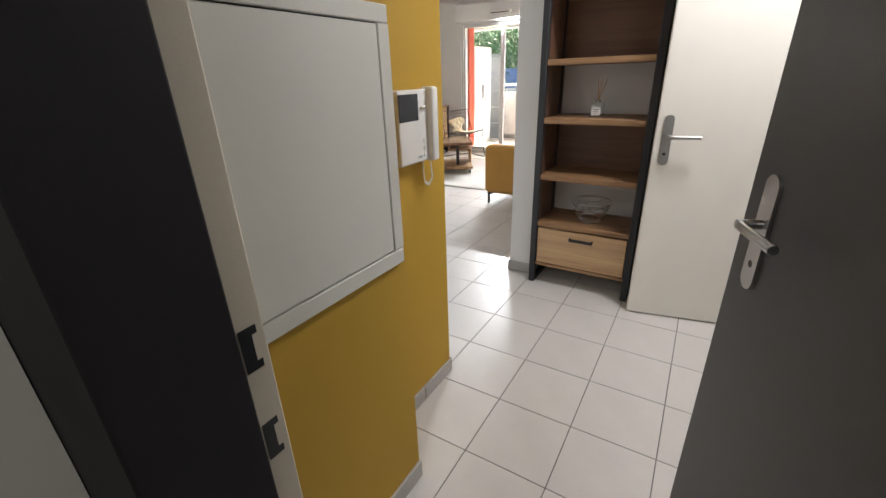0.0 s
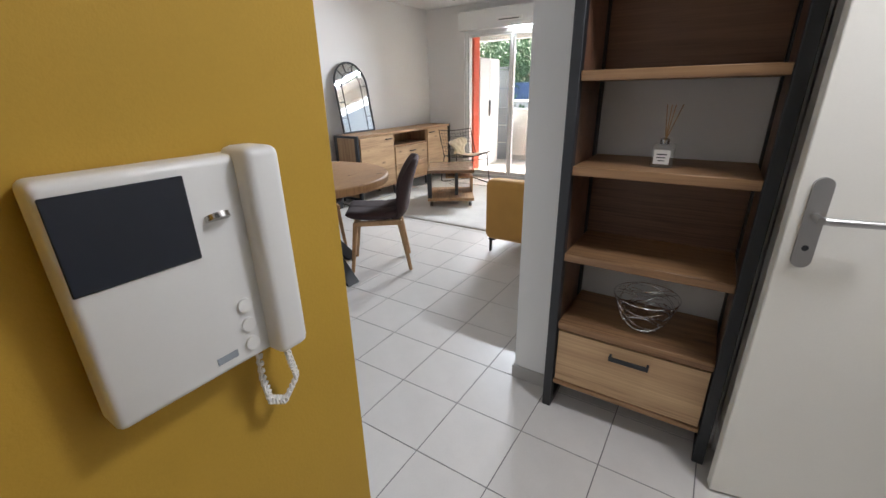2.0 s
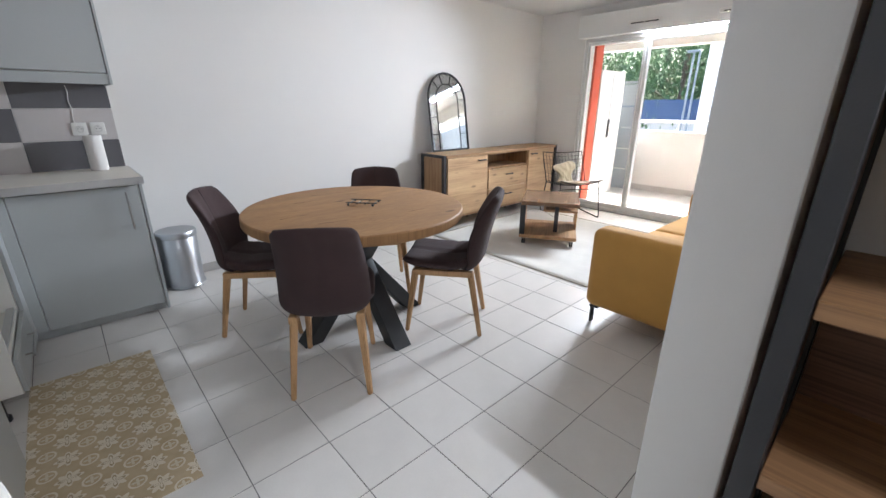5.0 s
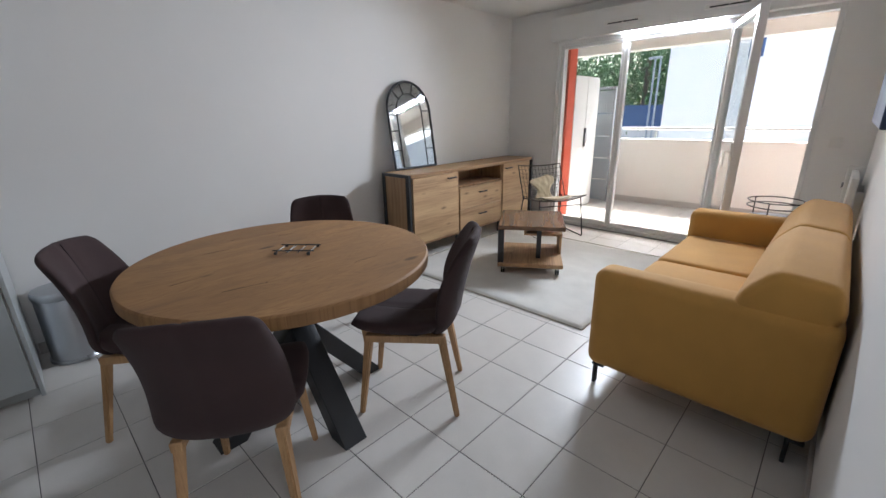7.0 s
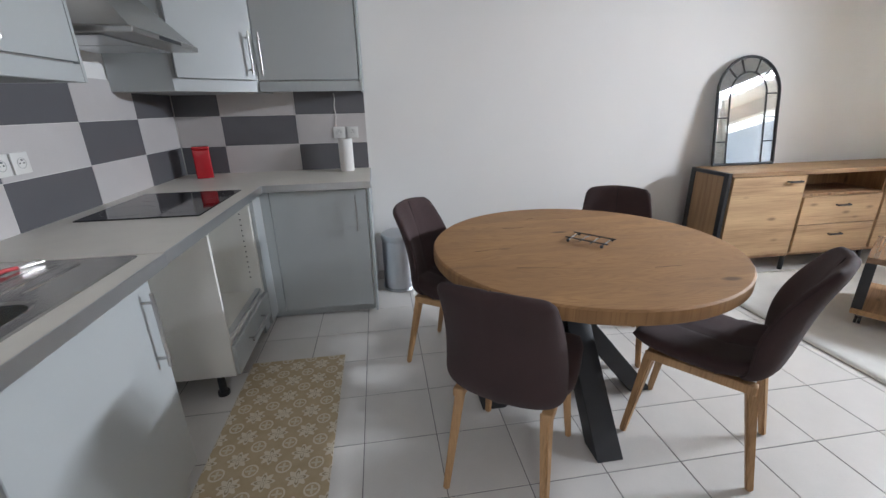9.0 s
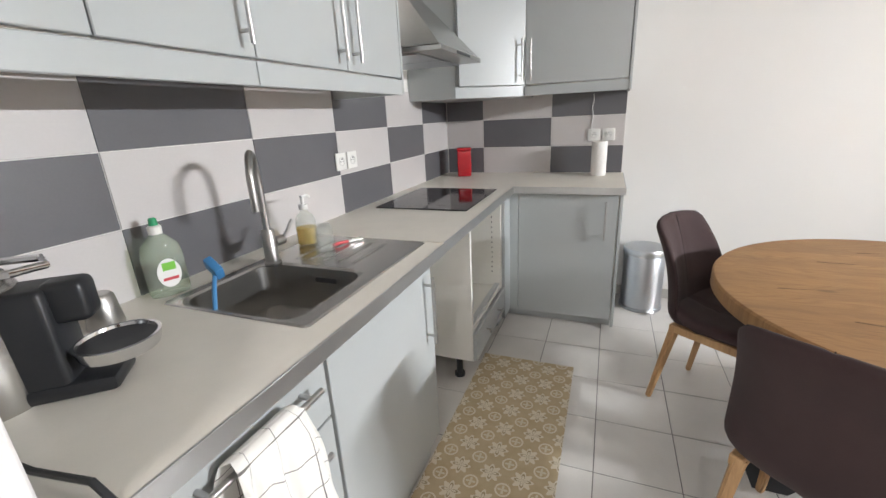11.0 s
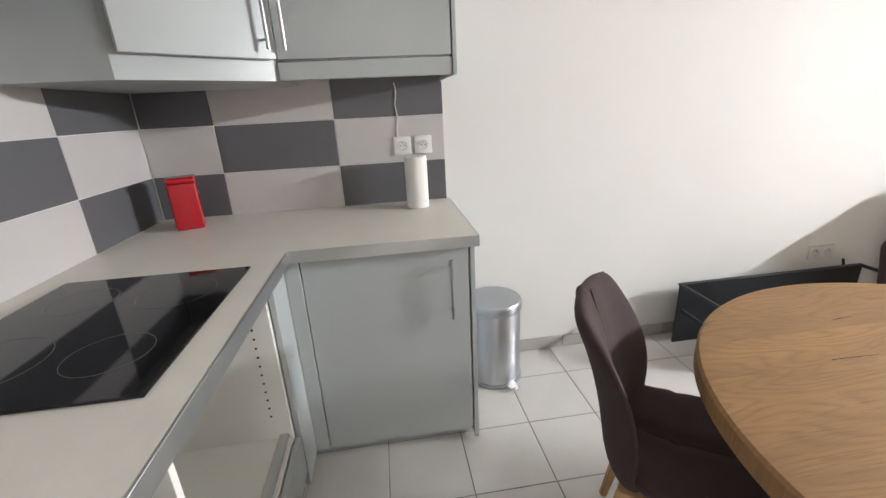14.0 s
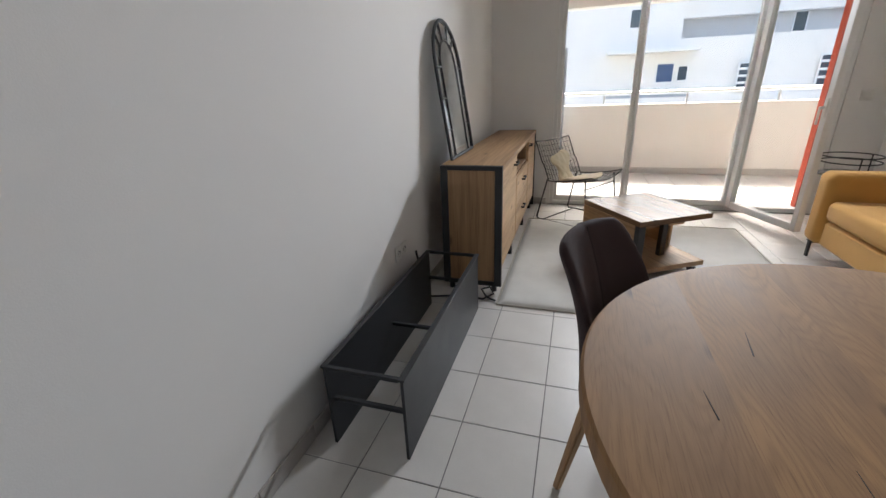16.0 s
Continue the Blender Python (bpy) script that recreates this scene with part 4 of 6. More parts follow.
def towel_at(u, v):
    s = (v + 1) / 2
    hang = abs(s - 0.46)
    w = 0.070 + 0.075 * min(1, hang * 2.6)
    x = -1.775 + u * w + 0.010 * math.sin(6 * v + 3 * u)
    fold = (0.018 * math.sin(8.5 * u + 1.4 * v) + 0.008 * math.sin(17 * u + 3 * v)) * min(1, 0.25 + hang * 2.2)
    if s < 0.42:
        y, z = 1.347 + 0.12 * fold, 0.56 + 0.27 * s / 0.42
    elif s < 0.50:
        a = math.pi * (s - 0.42) / 0.08
        y, z = 1.369 - 0.017 * math.cos(a), 0.830 + 0.014 * math.sin(a)
    else:
        y, z = 1.392 + fold + 0.02 * (s - 0.5), 0.83 - 0.36 * (s - 0.5) / 0.5 - 0.03 * u * u + 0.015 * math.sin(5 * u)
    return (x, y, z), (0, 1, 0.2)


pad(tw, towel_at, 40, 44, 0.004)
lone("tea_towel", tw, M["towel"], I, "white checked tea towel hung over a drawer handle", "towel", angle=80)

# hall side of the partition: control box and switch
cb = thing("control_box", pose(-1.38, 1.362, 1.11), "white wall-mounted control box on the partition end", "control box")
part("case", box(-0.085, 0.085, 0.001, 0.045, -0.035, 0.10, 0.008, 2), M["whitep"], cb)
part("vent_slot", boxes([(-0.03, -0.022, 0.02, 0.03, 0.0985, 0.1008), (-0.015, -0.007, 0.02, 0.03, 0.0985, 0.1008)], 0), M["blackp"], cb)
sw = thing("light_switch", pose(-1.33, 1.362, 0.985), "white square light switch on the partition end", "switch")
part("plate", box(-0.042, 0.042, 0.001, 0.010, -0.06, 0.06, 0.003, 2), M["whitep"], sw)
part("rocker", box(-0.028, 0.028, 0.0105, 0.014, -0.03, 0.03, 0.002), M["whitep"], sw)

# kitchen mat
mt = thing("kitchen_mat", pose(-2.83, 1.545, 0.0), "ochre and cream patterned vinyl kitchen mat", "mat")
bm = boxes([(-0.57, 0.57, -0.25, 0.25, 0.001, 0.005)], 0.001)
part("sheet", bm, M["matp"], mt)

# pedal bin
bn = thing("pedal_bin", pose(-4.32, 2.17, 0.001) @ Matrix.Diagonal((1.10, 1.10, 1.0, 1)), "brushed steel pedal bin beside the kitchen cabinet", "bin")
part("body", lathe(bmesh.new(), [(0.118, 0), (0.122, 0.004), (0.122, 0.012), (0.118, 0.016), (0.118, 0.385), (0.115, 0.39)], 36), M["bin"], bn)
part("lid", lathe(bmesh.new(), [(0.122, 0.391), (0.124, 0.398), (0.124, 0.425), (0.118, 0.437), (0.06, 0.450), (0.003, 0.452)], 36), M["bin"], bn)
part("base_ring", lathe(bmesh.new(), [(0.124, 0.0), (0.126, 0.004), (0.126, 0.018), (0.1225, 0.02)], 36), M["bin"], bn)
part("pedal", box(0.11, 0.165, -0.025, 0.025, 0.012, 0.026, 0.004), M["chrome"], bn).matrix_local = pose(0, 0, 0, 0, 0, 20)

# ---------------------------------------------------------------- dining table and chairs
TABLE = (-2.912, 2.903)
tb = thing("dining_table", pose(*TABLE, 0), "round rustic oak dining table on dark crossed legs", "table")
part("tabletop", lathe(bmesh.new(), [(0.615, 0.702), (0.631, 0.704), (0.637, 0.712), (0.637, 0.752), (0.631, 0.759), (0.621, 0.760)], 96), oak_boards("table_oak", (0.135, 0.060, 0.022), (0.41, 0.222, 0.090), 0.12, 0.66), tb)
CRACK = plain("crack_filler", (0.02, 0.014, 0.01), 0.7)
for cx, cy, length, a in ((0.25, -0.28, 0.16, 78), (0.02, -0.42, 0.10, 96), (-0.28, -0.20, 0.12, 88), (-0.31, 0.16, 0.09, 82), (-0.43, -0.05, 0.07, 95), (0.33, 0.2, 0.12, 90)):
    bm = cyl(bmesh.new(), (-length / 2, 0, 0), (length / 2, 0, 0), 0.0016, 0.0008, 6)
    part("crack", bm, CRACK, tb, "dark filled crack in the oak").matrix_local = pose(cx, cy, 0.7595, 0, 0, a)
for a in (0, 90, 180, 270):
    d = Vector((math.cos(radians(a)), math.sin(radians(a)), 0))
    bm = bmesh.new()
    foot, head = d * 0.37 + Vector((0.04, -0.02, 0)), -d * 0.22 + Vector((0, 0, 0.69))
    side = Vector((-d.y, d.x, 0)) * 0.055
    wid = d * 0.055
    off = Vector((0, 0, 0))
    q0 = [foot - side - wid, foot + side - wid, foot + side + wid, foot - side + wid]
    q1 = [head - side - wid, head + side - wid, head + side + wid, head - side + wid]
    lo, hi = [bm.verts.new(p + Vector((0, 0, 0.001))) for p in q0], [bm.verts.new(p) for p in q1]
    bm.faces.new(lo[::-1])
    bm.faces.new(hi)
    for k in range(4):
        bm.faces.new((lo[k], lo[(k + 1) % 4], hi[(k + 1) % 4], hi[k]))
    bmesh.ops.bevel(bm, geom=bm.edges[:], offset=0.003, segments=1, affect="EDGES")
    part("leg", bm, M["black"], tb)
part("top_plate", box(-0.33, 0.33, -0.33, 0.33, 0.690, 0.7015, 0.002), M["black"], tb)


def back_at(u, v):
    """The back shell: v = 1 at its top, then down and forward under the seat."""
    s = (1 - v) / 2
    if s < 0.72:
        k = s / 0.72
        y, z = -0.305 + 0.105 * k + 0.012 * math.sin(math.pi * k), 0.872 - 0.375 * k
        n = Vector((0, 1, 0.27))
    else:
        a = (s - 0.72) / 0.28 * 1.45
        y, z = -0.200 + 0.095 * (1 - math.cos(a)) + 0.012 * a, 0.497 - 0.085 * math.sin(a)
        n = Vector((0, math.cos(a), 0.27 + math.sin(a)))
    half = 0.172 + 0.034 * math.sin(min(1.0, s / 0.75) * math.pi / 2) - 0.105 * max(0.0, (s - 0.72) / 0.28) ** 2
    half *= 1 - 0.13 * max(0.0, (v - 0.86) / 0.14) ** 2
    wing = 0.030 + 0.050 * math.sin(math.pi * min(1.0, s / 0.95))
    dent = 0.013 * math.exp(-(u / 0.07) ** 2)
    return (u * half, y + wing * abs(u) ** 2.4 - dent * 0.5, z - 0.012 * u * u * (1 - s)), n.normalized()


def seat_at(u, v):
    s = (v + 1) / 2
    half = 0.204 + 0.014 * math.sin(math.pi * s) - 0.016 * max(0.0, s - 0.85) / 0.15
    half *= 1 - 0.30 * max(0.0, 1 - s / 0.35) ** 2
    y = -0.195 + 0.445 * s
    z = 0.452 + 0.024 * u * u * (1 - 0.5 * s) - 0.016 * math.sin(math.pi * s) + 0.012 * s + 0.10 * max(0, 0.22 - s)
    groove = 0.010 * math.exp(-(u / 0.06) ** 2) + 0.008 * math.exp(-((s - 0.36) / 0.03) ** 2)
    return (u * half, y, z - groove), (0, 0, 1)


def dining_chair():
    c = thing("dining_chair", pose(0, 0, 0), "dark brown suede shell dining chair on oak legs", "chair", "chairs round the table")
    b = part("backrest", pad(bmesh.new(), back_at, 28, 34, 0.024, 10), M["chairf"], c, angle=80)
    s = part("seat", pad(bmesh.new(), seat_at, 28, 30, 0.034, 8), M["chairf"], c, angle=80)
    rim = []
    for k in range(61):
        t = k / 60
        if t < 0.35:
            u, v = -0.985, -0.8 + 1.65 * t / 0.35
        elif t < 0.65:
            u, v = -0.985 + 1.97 * (t - 0.35) / 0.30, 0.985
        else:
            u, v = 0.985, 0.85 - 1.65 * (t - 0.65) / 0.35
        p, nrm = back_at(u, v)
        rim.append(Vector(p))
    part("piping", tube(bmesh.new(), rim, 0.003, 6), M["piping"], b)
    seam = [Vector(back_at(0, -0.2 + 1.15 * k / 20)[0]) + 0.0235 * back_at(0, -0.2 + 1.15 * k / 20)[1] for k in range(21)]
    part("seam", tube(bmesh.new(), seam, 0.002, 6), M["piping"], b)
    seam = [Vector(seat_at(0, -0.6 + 1.52 * k / 20)[0]) + Vector((0, 0, 0.0335 * math.sqrt(max(0, 1 - abs(-0.6 + 1.52 * k / 20) ** 8)))) for k in range(21)]
    part("seam", tube(bmesh.new(), seam, 0.002, 6), M["piping"], s)
    part("underframe", boxes([(-0.134, 0.134, -0.075, -0.035, 0.378, 0.415), (-0.134, 0.134, 0.155, 0.195, 0.378, 0.415), (-0.172, -0.135, -0.165, 0.195, 0.375, 0.412), (0.135, 0.172, -0.165, 0.195, 0.375, 0.412)], 0.004), M["leg"], c, "oak under-seat frame")
    for sx in (-1, 1):
        for y0, y1 in ((-0.145, -0.215), (0.18, 0.235)):
            bm = cyl(bmesh.new(), (sx * 0.180, y1, 0.001), (sx * 0.150, y0, 0.405), 0.0165, 0.025, 4)
            bmesh.ops.bevel(bm, geom=bm.edges[:], offset=0.005, segments=2, affect="EDGES")
            part("leg", bm, M["leg"], c)
    return c


first = dining_chair()
poses = [pose(-2.517, 2.496, 0, 0, 0, 55.2), pose(-3.285, 2.43, 0, 0, 0, -36), pose(-2.527, 3.309, 0, 0, 0, 129), pose(-3.29, 3.31, 0, 0, 0, -119.4)]
first.matrix_world = poses[0]
for m in poses[1:]:
    copy_thing(first, m)

tv = thing("trivet", pose(-2.91, 2.955, 0.7605, 0, 0, 40), "small black and steel rod trivet on the table", "trivet")
rods = bmesh.new()
for k in range(4):
    cyl(rods, (-0.075 + 0.05 * k, -0.06, 0.012), (-0.075 + 0.05 * k, 0.06, 0.012), 0.003, seg=8)
part("rods", rods, M["steel"], tv)
rods = bmesh.new()
for y in (-0.045, 0.045):
    cyl(rods, (-0.095, y, 0.017), (0.095, y, 0.017), 0.003, seg=8)
part("cross_rods", rods, M["black"], tv)
for x in (-0.075, 0.075):
    for y in (-0.06, 0.06):
        kn = bmesh.new()
        bmesh.ops.create_uvsphere(kn, u_segments=12, v_segments=8, radius=0.008, matrix=pose(x, y, 0.0085))
        part("ball_foot", kn, M["black"], tv)

# ---------------------------------------------------------------- sofa
sf = thing("sofa", pose(0, 0, 0), "mustard yellow fabric two-seat sofa on black legs", "sofa")
SX0s, SX1s, SY0s, SY1s = -1.935, -1.047, 3.93, 5.76


part("base", box(SX0s + 0.03, SX1s, SY0s + 0.18, SY1s - 0.18, 0.13, 0.31, 0.02), M["sofa"], sf)
for y0, y1 in ((SY0s, SY0s + 0.175), (SY1s - 0.175, SY1s)):
    part("armrest", box(SX0s, SX1s, y0, y1, 0.125, 0.635, 0.055, 5), M["sofa"], sf)
ym = (SY0s + SY1s) / 2
for y0, y1 in ((SY0s + 0.18, ym - 0.002), (ym + 0.002, SY1s - 0.18)):
    part("seat_cushion", box(SX0s + 0.015, SX1s - 0.22, y0, y1, 0.312, 0.455, 0.045, 4), M["sofa"], sf)
part("back_frame", box(SX1s - 0.20, SX1s, SY0s + 0.178, SY1s - 0.178, 0.312, 0.60, 0.03, 3), M["sofa"], sf)


def cushion_back(y0, y1):
    """A wedge-shaped back cushion with soft edges, lying back over the frame."""
    bm = bmesh.new()
    ends = [[bm.verts.new((x, y, z)) for x, z in ((-1.435, 0.445), (-1.365, 0.68), (-1.275, 0.785), (-1.085, 0.765), (-1.05, 0.65), (-1.20, 0.445))] for y in (y0, y1)]
    bm.faces.new(ends[0])
    bm.faces.new(ends[1][::-1])
    for k in range(6):
        bm.faces.new((ends[0][k], ends[0][(k + 1) % 6], ends[1][(k + 1) % 6], ends[1][k]))
    bmesh.ops.bevel(bm, geom=bm.edges[:], offset=0.042, segments=4, affect="EDGES", profile=0.55)
    return bm


for y0, y1 in ((SY0s + 0.02, ym - 0.002), (ym + 0.002, SY1s - 0.02)):
    part("back_cushion", cushion_back(y0, y1), M["sofa"], sf, angle=60)
for x in (SX0s + 0.06, SX1s - 0.05):
    for y in (SY0s + 0.06, SY1s - 0.06):
        part("leg", boxes([(x - 0.03, x + 0.03, y - 0.03, y + 0.03, 0.113, 0.126), (x - 0.028, x - 0.012, y - 0.016, y + 0.016, 0.001, 0.114)], 0.003), M["black"], sf, "black metal leg")

# rug
def rug_mesh():
    bm = bmesh.new()
    nx, ny = 44, 40
    x0, x1, y0, y1 = -3.98, -2.19, 4.45, 6.25
    top, low = {}, {}
    for i in range(nx + 1):
        for j in range(ny + 1):
            x, y = x0 + (x1 - x0) * i / nx, y0 + (y1 - y0) * j / ny
            e = min(i, nx - i, j, ny - j)
            z = 0.004 if e == 0 else 0.013 + 0.003 * noise.noise((x * 9, y * 9, 0))
            top[i, j] = bm.verts.new((x + (0.004 * noise.noise((y * 14, 3, 1)) if i in (0, nx) else 0), y + (0.004 * noise.noise((x * 14, 7, 1)) if j in (0, ny) else 0), z))
    for i in range(nx):
        for j in range(ny):
            bm.faces.new((top[i, j], top[i + 1, j], top[i + 1, j + 1], top[i, j + 1]))
    edge = [e for e in bm.edges if len(e.link_faces) == 1]
    ext = bmesh.ops.extrude_edge_only(bm, edges=edge)
    for v in [g for g in ext["geom"] if isinstance(g, bmesh.types.BMVert)]:
        v.co.z = 0.001
    return bm


rg = lone("rug", rug_mesh(), M["rug"], I, "cream short-pile wool rug on the tiles", "rug", angle=80)
rg2 = part("binding", boxes([(-3.985, -2.185, 4.440, 4.449, 0.001, 0.010), (-3.985, -2.185, 6.251, 6.260, 0.001, 0.010), (-2.189, -2.180, 4.449, 6.251, 0.001, 0.010), (-3.990, -3.981, 4.449, 6.251, 0.001, 0.010)], 0.002), plain("rug_binding", (0.47, 0.44, 0.38), 0.9), rg, "taupe sewn edge")

# coffee table
ct = thing("coffee_table", pose(-3.10, 5.27, 0.014, 0, 0, 32), "brown oak coffee table with black metal and castors", "table")
part("top", box(-0.275, 0.275, -0.305, 0.305, 0.40, 0.436, 0.003), wood("coffee_table_oak", (0.09, 0.05, 0.028), (0.24, 0.145, 0.085), 1, 0.22, 1.0, True, 0.14), ct)
part("lower_shelf", box(-0.275, 0.275, -0.305, 0.305, 0.07, 0.105, 0.003), M["oak_y"], ct)
part("inner_box", boxes([(-0.06, 0.27, -0.10, 0.30, 0.30, 0.322), (-0.06, 0.27, -0.10, 0.30, 0.378, 0.399), (-0.06, -0.04, -0.10, 0.30, 0.322, 0.378)], 0.002), M["oak_y"], ct)
part("side_panel", box(0.253, 0.274, 0.0, 0.304, 0.106, 0.30, 0.002), M["oak_y"], ct)
part("side_panel", box(-0.274, -0.252, -0.26, 0.304, 0.106, 0.399, 0.002), M["oak_y"], ct)
part("bracket", box(-0.275, -0.225, -0.304, -0.262, 0.106, 0.399, 0.002), M["black"], ct, "black metal upright")
part("bracket", box(0.05, 0.09, -0.15, -0.11, 0.106, 0.399, 0.002), M["black"], ct, "black metal upright")
for x in (-0.23, 0.23):
    for y in (-0.26, 0.26):
        w = part("castor", cyl(cyl(bmesh.new(), (x, y, 0.04), (x, y, 0.069), 0.012, seg=12), (x, y, 0.055), (x, y, 0.069), 0.024, seg=14), M["steel"], ct)
        part("wheel", cyl(cyl(bmesh.new(), (x - 0.016, y, 0.026), (x - 0.003, y, 0.026), 0.025, seg=18), (x + 0.003, y, 0.026), (x + 0.016, y, 0.026), 0.025, seg=18), M["blackp"], w)

# sideboard
SBX0, SBX1, SBY0, SBY1 = -4.37, -3.985, 4.60, 6.68
sb = thing("sideboard", pose(0, 0, 0), "long oak sideboard with black metal end frames", "sideboard")
part("top", box(SBX0, SBX1, SBY0 + 0.032, SBY1 - 0.032, 0.795, 0.828, 0.002), M["oak_y"], sb)
part("body", boxes([(SBX0 + 0.005, SBX1 - 0.03, SBY0 + 0.032, SBY0 + 0.055, 0.125, 0.793), (SBX0 + 0.005, SBX1 - 0.03, SBY1 - 0.055, SBY1 - 0.032, 0.125, 0.793), (SBX0 + 0.005, SBX1 - 0.03, SBY0 + 0.055, SBY1 - 0.055, 0.125, 0.15), (SBX0 + 0.005, SBX0 + 0.012, SBY0 + 0.055, SBY1 - 0.055, 0.15, 0.793), (SBX0 + 0.012, SBX1 - 0.03, 5.293, 5.313, 0.15, 0.793), (SBX0 + 0.012, SBX1 - 0.03, 6.048, 6.068, 0.15, 0.793), (SBX0 + 0.012, SBX1 - 0.03, 5.313, 6.048, 0.615, 0.635)], 0.001), M["oak_z"], sb)
for y0, y1 in ((SBY0, SBY0 + 0.030), (SBY1 - 0.030, SBY1)):
    part("end_frame", boxes([(SBX1 - 0.045, SBX1, y0, y1, 0.045, 0.828), (SBX0, SBX0 + 0.045, y0, y1, 0.045, 0.828), (SBX0 + 0.045, SBX1 - 0.045, y0, y1, 0.80, 0.828), (SBX0 + 0.045, SBX1 - 0.045, y0, y1, 0.045, 0.075)], 0.002), M["black"], sb, "black metal end frame")
    part("end_panel", box(SBX0 + 0.047, SBX1 - 0.047, y0 + 0.006, y1 - 0.006, 0.077, 0.798, 0.001), M["oak_z"], sb)
for y in (SBY0 + 0.03, SBY1 - 0.03, 5.30, 6.05):
    for x in (SBX0 + 0.05, SBX1 - 0.05):
        part("foot", cyl(bmesh.new(), (x, y, 0.001), (x, y, 0.125 if 4.7 < y < 6.5 else 0.045), 0.018, seg=12), M["blackp"], sb)


def sb_front(name, y0, y1, z0, z1, hy, hz):
    f = part(name, box(SBX1 - 0.029, SBX1 - 0.008, y0, y1, z0, z1, 0.002), M["oak_ly"], sb)
    bm = boxes([(SBX1 - 0.008, SBX1 + 0.018, hy - 0.06, hy - 0.052, hz - 0.006, hz + 0.006), (SBX1 - 0.008, SBX1 + 0.018, hy + 0.052, hy + 0.06, hz - 0.006, hz + 0.006), (SBX1 + 0.012, SBX1 + 0.020, hy - 0.06, hy + 0.06, hz - 0.007, hz + 0.007)], 0.001)
    part("handle", bm, M["black"], f, "black metal handle")


sb_front("door", SBY0 + 0.06, 5.290, 0.155, 0.790, 5.18, 0.745)
sb_front("drawer", 5.316, 6.045, 0.388, 0.612, 5.68, 0.54)
sb_front("drawer", 5.316, 6.045, 0.155, 0.382, 5.68, 0.30)
sb_front("door", 6.071, SBY1 - 0.06, 0.155, 0.790, 6.16, 0.745)

# arched mirror leaning on the wall
R, ZS = 0.288, 0.565
mr = thing("arched_mirror", pose(-4.335, 5.035, 0.829, 0, 0, 90) @ pose(0, 0, 0, -8.6), "arched black metal window mirror leaning on the wall", "mirror")


def arch(r, z0, zs, n=24):
    return [(r, 0, z0)] + [(r * math.cos(math.pi * k / n), 0, zs + r * math.sin(math.pi * k / n)) for k in range(n + 1)] + [(-r, 0, z0)]


bm = bmesh.new()
vs = [bm.verts.new((x, 0.004, z)) for x, y, z in arch(R - 0.006, 0.012, ZS)]
f = bm.faces.new(vs)
bmesh.ops.solidify(bm, geom=[f], thickness=0.003)
part("glass", bm, M["mirror"], mr, "silvered mirror glass")
bm = tube(bmesh.new(), arch(R - 0.008, 0.011, ZS), 0.011, 8)
cyl(bm, (-R + 0.008, 0, 0.011), (R - 0.008, 0, 0.011), 0.011, seg=8)
part("frame", bm, M["black"], mr)
part("inner_arch", tube(bmesh.new(), arch(0.165, 0.012, ZS), 0.005, 6), M["black"], mr)
for z in (0.19, 0.38, ZS):
    for sx in (-1, 1):
        part("glazing_bar", cyl(bmesh.new(), (sx * 0.165, 0, z), (sx * (R - 0.008), 0, z), 0.005, seg=6), M["black"], mr)
for a in (45, 72, 108, 135):
    part("glazing_bar", cyl(bmesh.new(), (0.165 * math.cos(radians(a)), 0, ZS + 0.165 * math.sin(radians(a))), ((R - 0.008) * math.cos(radians(a)), 0, ZS + (R - 0.008) * math.sin(radians(a))), 0.005, seg=6), M["black"], mr)

lone("extension_cable", tube(bmesh.new(), [(-4.44, 4.30, 0.38), (-4.43, 4.42, 0.02), (-4.25, 4.50, 0.006), (-4.08, 4.49, 0.006), (-4.02, 4.53, 0.03), (-4.05, 4.56, 0.06), (-4.10, 4.54, 0.05), (-4.06, 4.50, 0.018), (-4.00, 4.48, 0.008)], 0.007, 8), M["blackp"], I, "black extension cable loosely coiled beside the sideboard", "cable")

# low black frame shelf lying by the wall
bh = thing("shelf_frame", pose(0, 0, 0), "low black metal shelf frame standing empty on the floor", "shelf frame")
for x in (-4.39, -4.09):
    part("side_panel", box(x - 0.006, x + 0.006, 3.23, 4.37, 0.001, 0.352, 0.001), M["black"], bh)
for x in (-4.39, -4.09):
    part("top_rail", box(x - 0.012, x + 0.012, 3.225, 4.375, 0.3525, 0.362, 0.001), M["black"], bh)
for y in (3.235, 4.365):
    part("cross_bar", box(-4.378, -4.102, y - 0.008, y + 0.008, 0.346, 0.362, 0.001), M["black"], bh)
for y in (3.26, 3.80, 4.34):
    part("cross_bar", box(-4.384, -4.096, y - 0.008, y + 0.008, 0.19, 0.206, 0.001), M["black"], bh)

# ---------------------------------------------------------------- wire chair, side table, radiator, screen
wc = thing("wire_chair", pose(-3.52, 6.36, 0, 0, 0, -122), "black wire armchair with a sheepskin on the seat", "chair")


def wire_at(u, v):
    """u across, v from the seat's front over the bend to the back's top."""
    half = 0.27
    if v < 0.5:
        s = v / 0.5
        p = Vector((u * half, 0.27 - 0.44 * s, 0.43 - 0.13 * s + 0.05 * s * s))
    else:
        s = (v - 0.5) / 0.5
        p = Vector((u * half, -0.17 - 0.20 * s, 0.35 + 0.39 * s))
    p.z += 0.05 * u * u * (1 if v < 0.7 else 0.4)
    p.y += 0.06 * u * u * max(0, v - 0.5)
    return p


